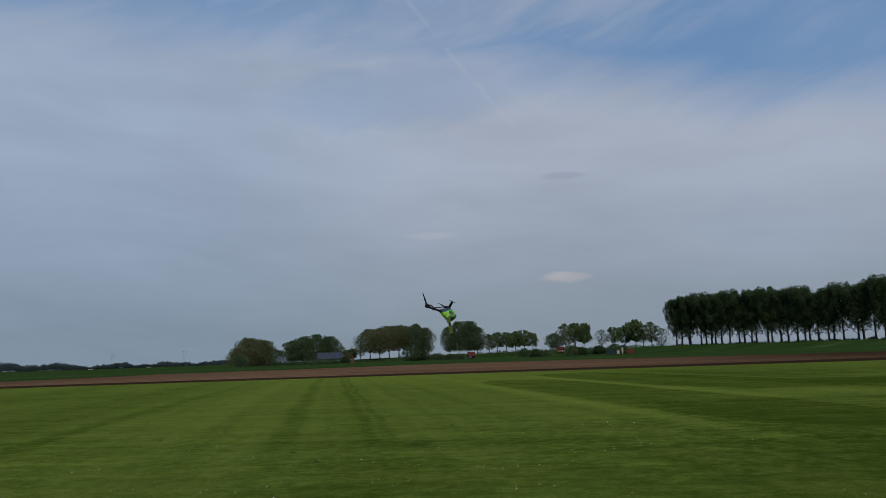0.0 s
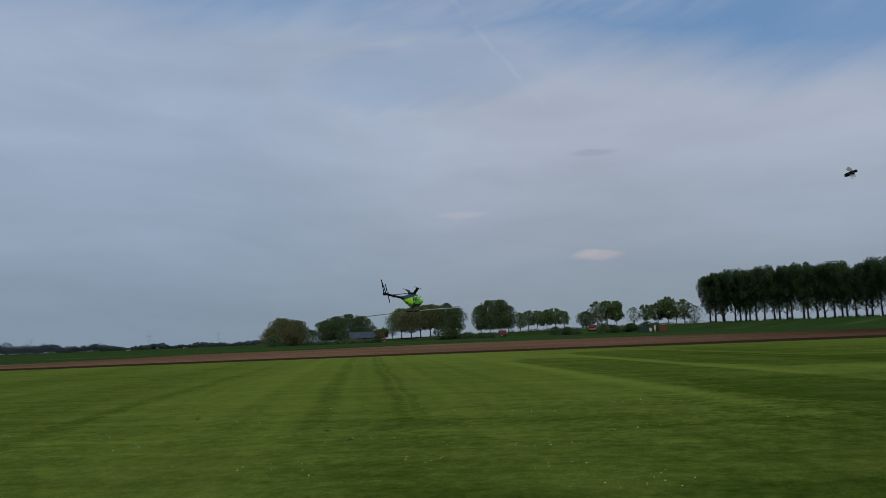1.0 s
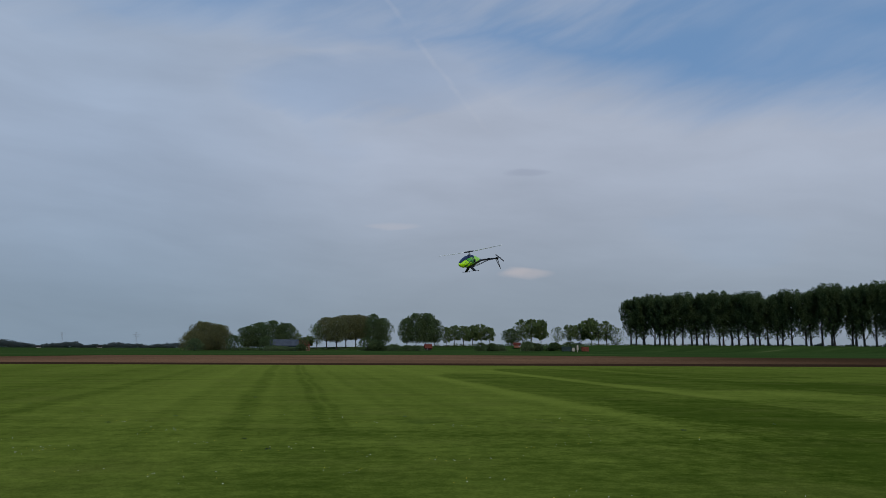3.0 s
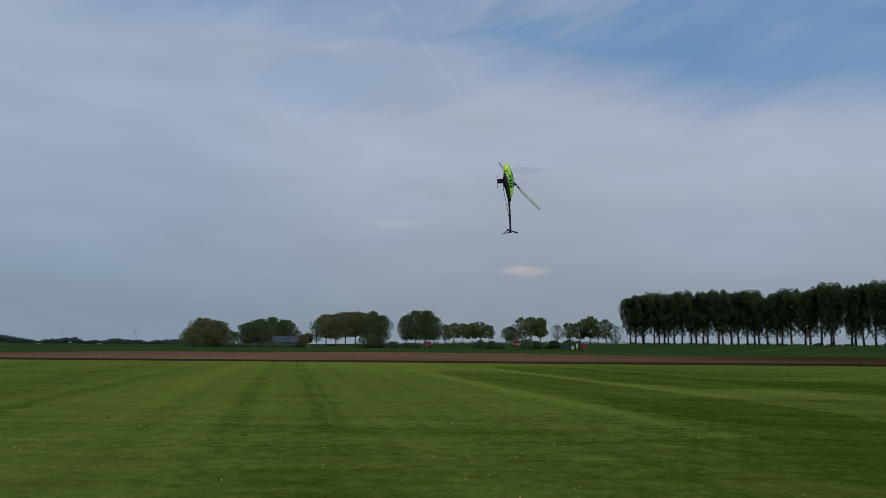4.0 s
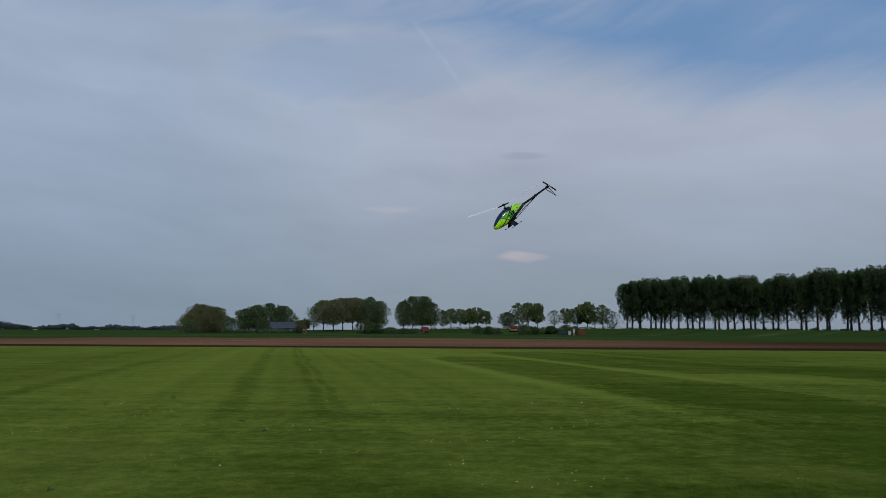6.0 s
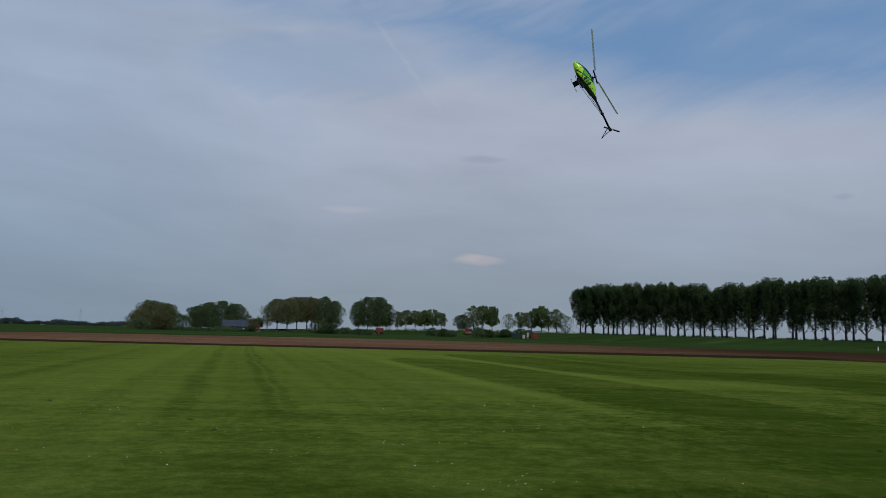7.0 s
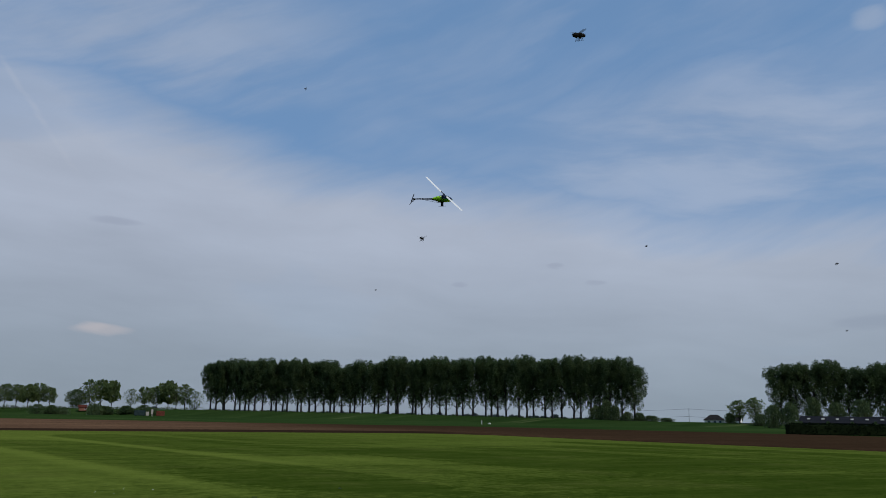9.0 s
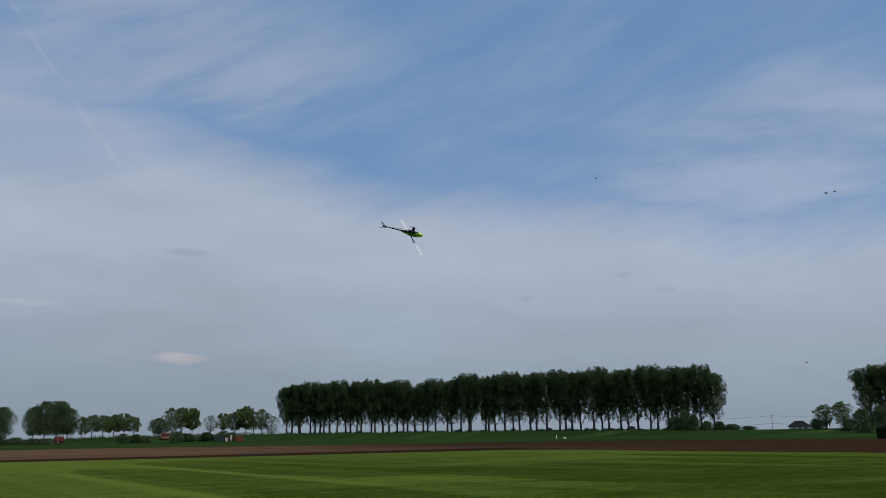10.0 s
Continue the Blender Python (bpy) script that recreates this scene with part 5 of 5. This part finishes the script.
    walk(main_rotor, [
        (0.0, pose(0, 0, 0.185, 0, 0, -20.0)),
        (0.1, pose(0, 0, 0.185, 0, 0, -134.9)),
        (0.2, pose(0, 0, 0.185, 0, 0, -135.7)),
        (0.4, pose(0, 0, 0.185, 0, 0, -57.3)),
        (0.5, pose(0, 0, 0.185, 0, 0, -120.0)),
        (0.7, pose(0, 0, 0.185, 0, 0, -105.3)),
        (0.8, pose(0, 0, 0.185, 0, 0, -149.3)),
        (1.0, pose(0, 0, 0.185, 0, 0, -114.9)),
        (1.1, pose(0, 0, 0.185, 0, 0, -164.0)),
        (1.2, pose(0, 0, 0.185, 0, 0, -237.4)),
        (1.3, pose(0, 0, 0.185, 0, 0, -289.5)),
        (1.4, pose(0, 0, 0.185, 0, 0, -335.5)),
        (1.5, pose(0, 0, 0.185, 0, 0, -396.6)),
        (1.6, pose(0, 0, 0.185, 0, 0, -442.8)),
        (1.7, pose(0, 0, 0.185, 0, 0, -480.7)),
        (1.8, pose(0, 0, 0.185, 0, 0, -525.8)),
        (1.9, pose(0, 0, 0.185, 0, 0, -584.8)),
        (2.0, pose(0, 0, 0.185, 0, 0, -635.1)),
        (2.1, pose(0, 0, 0.185, 0, 0, -689.0)),
        (2.2, pose(0, 0, 0.185, 0, 0, -604.4)),
        (2.3, pose(0, 0, 0.185, 0, 0, -679.3)),
        (2.4, pose(0, 0, 0.185, 0, 0, -602.1)),
        (2.5, pose(0, 0, 0.185, 0, 0, -670.6)),
        (2.6, pose(0, 0, 0.185, 0, 0, -729.9)),
        (2.7, pose(0, 0, 0.185, 0, 0, -785.9)),
        (3.8, pose(0, 0, 0.185, 0, 0, -834.2)),
        (4.0, pose(0, 0, 0.185, 0, 0, -765.2)),
        (4.1, pose(0, 0, 0.185, 0, 0, -822.5)),
        (4.2, pose(0, 0, 0.185, 0, 0, -888.4)),
        (4.3, pose(0, 0, 0.185, 0, 0, -952.2)),
        (4.4, pose(0, 0, 0.185, 0, 0, -1001.3)),
        (4.5, pose(0, 0, 0.185, 0, 0, -1064.0)),
        (4.7, pose(0, 0, 0.185, 0, 0, -1082.5)),
        (4.8, pose(0, 0, 0.185, 0, 0, -1056.5)),
        (4.9, pose(0, 0, 0.185, 0, 0, -1102.0)),
        (5.0, pose(0, 0, 0.185, 0, 0, -1180.2)),
        (5.1, pose(0, 0, 0.185, 0, 0, -1197.6)),
        (5.2, pose(0, 0, 0.185, 0, 0, -1228.8)),
        (5.3, pose(0, 0, 0.185, 0, 0, -1284.8)),
        (5.4, pose(0, 0, 0.185, 0, 0, -1297.5)),
        (5.5, pose(0, 0, 0.185, 0, 0, -1360.5)),
        (5.6, pose(0, 0, 0.185, 0, 0, -1413.3)),
        (5.7, pose(0, 0, 0.185, 0, 0, -1494.9)),
        (6.8, pose(0, 0, 0.185, 0, 0, -1527.1)),
        (6.9, pose(0, 0, 0.185, 0, 0, -1563.6)),
        (7.0, pose(0, 0, 0.185, 0, 0, -1600.6)),
        (7.1, pose(0, 0, 0.185, 0, 0, -1675.7)),
        (7.2, pose(0, 0, 0.185, 0, 0, -1735.9)),
        (7.3, pose(0, 0, 0.185, 0, 0, -1796.9)),
        (7.4, pose(0, 0, 0.185, 0, 0, -1723.9)),
        (7.5, pose(0, 0, 0.185, 0, 0, -1784.5)),
        (7.8, pose(0, 0, 0.185, 0, 0, -1742.8)),
        (8.0, pose(0, 0, 0.185, 0, 0, -1810.0)),
        (8.1, pose(0, 0, 0.185, 0, 0, -1732.4)),
        (8.2, pose(0, 0, 0.185, 0, 0, -1744.2)),
        (8.3, pose(0, 0, 0.185, 0, 0, -1751.1)),
        (8.4, pose(0, 0, 0.185, 0, 0, -1792.1)),
        (8.5, pose(0, 0, 0.185, 0, 0, -1830.0)),
        (8.6, pose(0, 0, 0.185, 0, 0, -1863.5)),
        (8.7, pose(0, 0, 0.185, 0, 0, -1900.1)),
        (8.8, pose(0, 0, 0.185, 0, 0, -1940.9)),
        (8.9, pose(0, 0, 0.185, 0, 0, -1996.7)),
        (9.0, pose(0, 0, 0.185, 0, 0, -2051.0)),
        (9.1, pose(0, 0, 0.185, 0, 0, -2095.0)),
        (9.3, pose(0, 0, 0.185, 0, 0, -2030.5)),
        (9.4, pose(0, 0, 0.185, 0, 0, -2016.6)),
        (9.5, pose(0, 0, 0.185, 0, 0, -2046.9)),
        (9.6, pose(0, 0, 0.185, 0, 0, -2073.0)),
        (9.7, pose(0, 0, 0.185, 0, 0, -2101.8)),
        (9.8, pose(0, 0, 0.185, 0, 0, -2160.0)),
        (9.9, pose(0, 0, 0.185, 0, 0, -2220.3)),
        (10.0, pose(0, 0, 0.185, 0, 0, -2293.2)),
    ])
    # the blades cone under load
    for blade, side in zip(rotor_blades, (-1, 1)):
        walk(blade, [(t, pose(0, 0, 0, 0, side * lift, 0)) for t, lift in ((0.0, 0), (3.6, 0), (3.8, -4), (4.1, -5), (4.5, -3), (5.0, 1), (5.3, -1), (5.5, -4), (5.7, -4), (6.2, -4), (6.8, -12), (7.0, -13), (7.5, -7), (7.9, 0), (10.0, 0))])
    walk(tail_rotor, [(k / 10, pose(-0.925, 0.062, 0, 90, 0, 0) @ pose(0, 0, 0, 0, 0, 79 * k)) for k in range(101)])
    walk(flies[0], [
        (0.00, pose(-1.800, -2.200, 2.700, 10, 5, 0)),
        (0.80, pose(0.580, 1.027, 1.921, -7, -8, -37)),
        (1.00, pose(0.302, 0.729, 1.831, -13, -20, -26)),
        (1.20, pose(0.242, 0.924, 1.994, 9, 5, 33)),
        (1.50, pose(0.258, 1.400, 2.431, 0, 4, 37)),
        (2.20, pose(-2.000, -1.500, 3.300, 6, 5, 3)),
        (10.00, pose(-2.400, -1.800, 3.620, 1, 17, -18)),
    ])
    walk(flies[1], [
        (0.00, pose(1.500, -2.500, 3.200, 9, 6, -40)),
        (3.60, pose(1.500, -2.000, 3.060, -4, 14, 4)),
        (4.30, pose(0.256, 1.506, 2.175, -14, 10, 18)),
        (4.50, pose(0.038, 1.070, 1.952, 10, -13, -33)),
        (4.70, pose(-0.106, 1.455, 2.048, 10, -20, 3)),
        (4.80, pose(0.022, 1.366, 2.004, -13, -9, -2)),
        (4.90, pose(-0.007, 1.579, 1.958, -3, -4, -38)),
        (5.00, pose(-0.186, 1.683, 1.852, -15, -16, -40)),
        (5.30, pose(0.146, 2.193, 1.807, 5, 1, 11)),
        (5.50, pose(0.123, 1.894, 1.777, -8, 4, 21)),
        (5.70, pose(0.798, 2.043, 1.868, -4, -2, 39)),
        (6.00, pose(1.369, 2.089, 1.806, 9, 19, -10)),
        (6.70, pose(2.000, -2.000, 3.100, 5, 18, 12)),
        (10.00, pose(2.400, -2.400, 3.380, 10, 7, 16)),
    ])
    walk(flies[2], [
        (0.00, pose(-1.800, -2.200, 3.300, -4, 15, -30)),
        (4.50, pose(-1.140, -1.760, 2.900, 2, 8, 27)),
        (5.20, pose(0.716, 2.326, 2.614, 0, -5, -16)),
        (5.50, pose(0.955, 4.222, 2.932, -3, -1, 17)),
        (5.80, pose(0.219, 2.645, 3.099, 11, -18, 34)),
        (6.50, pose(-2.000, -1.500, 3.300, 0, -6, 13)),
        (10.00, pose(-2.400, -1.800, 3.620, 2, -10, -15)),
    ])
    walk(flies[3], [
        (0.00, pose(1.500, -2.500, 3.800, 6, 3, 0)),
        (6.50, pose(1.500, -2.000, 3.060, -5, 10, -9)),
        (7.20, pose(0.962, 1.726, 2.012, -6, 15, -19)),
        (7.50, pose(0.902, 1.542, 2.348, -9, 8, 9)),
        (7.70, pose(0.940, 1.915, 3.004, -14, -17, -10)),
        (8.00, pose(0.924, 1.822, 2.516, -6, 4, 12)),
        (8.50, pose(1.161, 1.270, 2.505, 8, -6, 18)),
        (9.10, pose(2.000, -2.000, 3.100, 9, -4, 22)),
        (10.00, pose(2.400, -2.400, 3.380, -6, -11, 23)),
    ])
    walk(flies[4], [
        (0.00, pose(-1.800, -2.200, 2.900, 11, -17, -36)),
        (8.00, pose(-1.140, -1.760, 2.900, 5, -7, 5)),
        (8.70, pose(1.272, 1.712, 2.239, -11, 14, -4)),
        (8.80, pose(0.989, 2.317, 2.342, 11, 11, 16)),
        (8.90, pose(0.654, 1.153, 2.151, -9, 10, -36)),
        (9.00, pose(0.516, 0.996, 1.954, 2, -4, 39)),
        (9.20, pose(0.298, 0.954, 1.731, -10, 17, -33)),
        (9.40, pose(0.166, 0.978, 1.574, 3, 3, 31)),
        (9.90, pose(-2.000, -1.500, 3.300, -7, 16, 13)),
        (10.00, pose(-2.400, -1.800, 3.620, 11, -13, 20)),
    ])
    walk(flies[5], [
        (0.00, pose(1.500, -2.500, 3.400, 13, -19, -11)),
        (8.00, pose(1.500, -2.000, 3.060, 4, -16, 0)),
        (8.70, pose(0.505, 0.478, 2.096, 3, 10, 34)),
        (8.90, pose(0.418, 0.441, 2.048, -3, -3, -3)),
        (9.00, pose(0.339, 0.414, 1.972, 13, -13, -1)),
        (9.15, pose(0.286, 0.514, 2.080, -14, -3, 35)),
        (9.40, pose(0.265, 0.756, 2.299, 3, -7, 39)),
        (9.90, pose(2.000, -2.000, 3.100, 3, 17, -39)),
        (10.00, pose(2.400, -2.400, 3.380, -2, 13, 20)),
    ])
    walk(flies[6], [
        (0.00, pose(-1.800, -2.200, 3.500, -3, -1, -7)),
        (7.80, pose(-1.140, -1.760, 2.900, 0, -11, 22)),
        (8.50, pose(1.487, 1.749, 2.399, -13, -4, -18)),
        (8.60, pose(1.400, 1.845, 2.329, 7, 9, 16)),
        (8.80, pose(1.039, 2.197, 2.623, 12, 17, -26)),
        (9.00, pose(0.835, 2.536, 2.831, -12, -15, 18)),
        (9.30, pose(0.497, 2.524, 3.244, 14, 17, 13)),
        (9.90, pose(-2.000, -1.500, 3.300, 14, 14, -39)),
        (10.00, pose(-2.400, -1.800, 3.620, -12, 14, -34)),
    ])
    walk(flies[7], [
        (0.00, pose(1.500, -2.500, 3.000, 14, 13, 36)),
        (7.90, pose(1.500, -2.000, 3.060, -5, -15, 1)),
        (8.60, pose(1.504, 2.026, 2.325, 14, -6, 31)),
        (8.80, pose(1.636, 1.936, 2.278, -4, 12, -22)),
        (9.00, pose(1.892, 1.978, 2.287, -1, -7, -22)),
        (9.30, pose(2.128, 3.282, 2.538, 11, 12, -29)),
        (9.40, pose(2.113, 3.289, 2.548, 12, 18, -19)),
        (9.70, pose(2.591, 2.165, 2.100, -3, 1, 12)),
        (10.00, pose(2.544, 2.242, 1.950, -2, -15, 34)),
    ])
    walk(flies[8], [
        (0.00, pose(-1.800, -2.200, 3.100, 5, -19, 25)),
        (8.10, pose(-1.140, -1.760, 2.900, 6, -13, 9)),
        (8.80, pose(2.229, 1.296, 2.037, 0, -19, 34)),
        (9.00, pose(2.201, 1.488, 2.180, 6, -8, -39)),
        (9.30, pose(1.160, 2.157, 2.572, -13, 10, -29)),
        (9.40, pose(1.057, 2.201, 2.592, 0, 15, 34)),
        (9.50, pose(0.946, 2.454, 2.661, -7, -18, -1)),
        (9.60, pose(1.144, 2.475, 2.687, 10, 4, -35)),
        (9.70, pose(1.522, 2.379, 2.714, 4, -7, -22)),
        (10.00, pose(1.780, 2.473, 2.677, -3, 14, 37)),
    ])
    walk(flies[9], [
        (0.00, pose(1.500, -2.500, 3.600, -11, 2, 20)),
        (8.00, pose(1.500, -2.000, 3.060, -8, -10, -21)),
        (8.70, pose(1.349, 2.632, 2.201, -9, 15, -23)),
        (9.00, pose(1.612, 3.608, 2.322, -9, -15, -31)),
        (9.40, pose(1.835, 2.838, 2.939, 8, -9, 24)),
        (9.70, pose(2.257, 2.068, 2.632, 2, 14, 4)),
        (10.00, pose(2.253, 1.821, 2.480, 7, 12, -36)),
    ])
    walk(flies[10], [
        (0.00, pose(-1.800, -2.200, 2.700, 1, -2, -17)),
        (8.10, pose(-1.140, -1.760, 2.900, -2, -4, -1)),
        (8.80, pose(3.188, 1.661, 1.902, 9, 13, 10)),
        (9.00, pose(3.305, 2.215, 2.112, 6, 18, 10)),
        (9.50, pose(2.488, 1.616, 2.146, -4, -17, 4)),
        (10.00, pose(2.723, 2.160, 2.638, -9, 3, -38)),
    ])
    walk(flies[11], [
        (0.00, pose(1.500, -2.500, 3.200, 10, 17, -29)),
        (1.60, pose(1.500, -2.000, 3.060, 9, -4, -37)),
        (2.30, pose(1.935, 4.503, 2.691, 12, 17, -37)),
        (2.50, pose(2.354, 5.331, 3.128, 2, 12, 23)),
        (2.70, pose(2.344, 5.220, 3.506, -3, 14, 26)),
        (3.00, pose(1.581, 4.104, 4.079, -12, -20, -32)),
        (3.70, pose(2.000, -2.000, 3.100, -5, -16, -34)),
        (10.00, pose(2.400, -2.400, 3.380, -8, 6, 1)),
    ])
    walk(flies[12], [
        (0.00, pose(-1.800, -2.200, 3.300, -7, 18, 16)),
        (3.60, pose(-1.140, -1.760, 2.900, 4, 17, 22)),
        (4.30, pose(2.027, 3.889, 2.708, -12, -19, 29)),
        (4.50, pose(2.238, 4.517, 2.977, -3, -18, -2)),
        (4.80, pose(1.917, 4.331, 3.304, -4, -3, -6)),
        (5.20, pose(1.602, 4.137, 4.007, -6, -1, -1)),
        (5.90, pose(-2.000, -1.500, 3.300, 14, 7, 22)),
        (10.00, pose(-2.400, -1.800, 3.620, -15, -8, 38)),
    ])
    walk(flies[13], [
        (0.00, pose(1.500, -2.500, 3.800, -7, 0, 29)),
        (3.60, pose(1.500, -2.000, 3.060, 4, 15, -27)),
        (4.30, pose(1.209, 4.227, 2.658, 0, 5, -13)),
        (4.50, pose(1.229, 4.923, 2.838, 2, 19, 18)),
        (4.70, pose(0.942, 4.849, 2.475, -6, -18, -26)),
        (5.00, pose(-0.266, 4.547, 2.341, -7, 15, -19)),
        (5.50, pose(0.280, 5.030, 2.989, 9, -10, 13)),
        (5.70, pose(0.134, 4.447, 3.983, 0, 18, 5)),
        (6.40, pose(2.000, -2.000, 3.100, 12, 18, 19)),
        (10.00, pose(2.400, -2.400, 3.380, 3, 14, 39)),
    ])


motions()
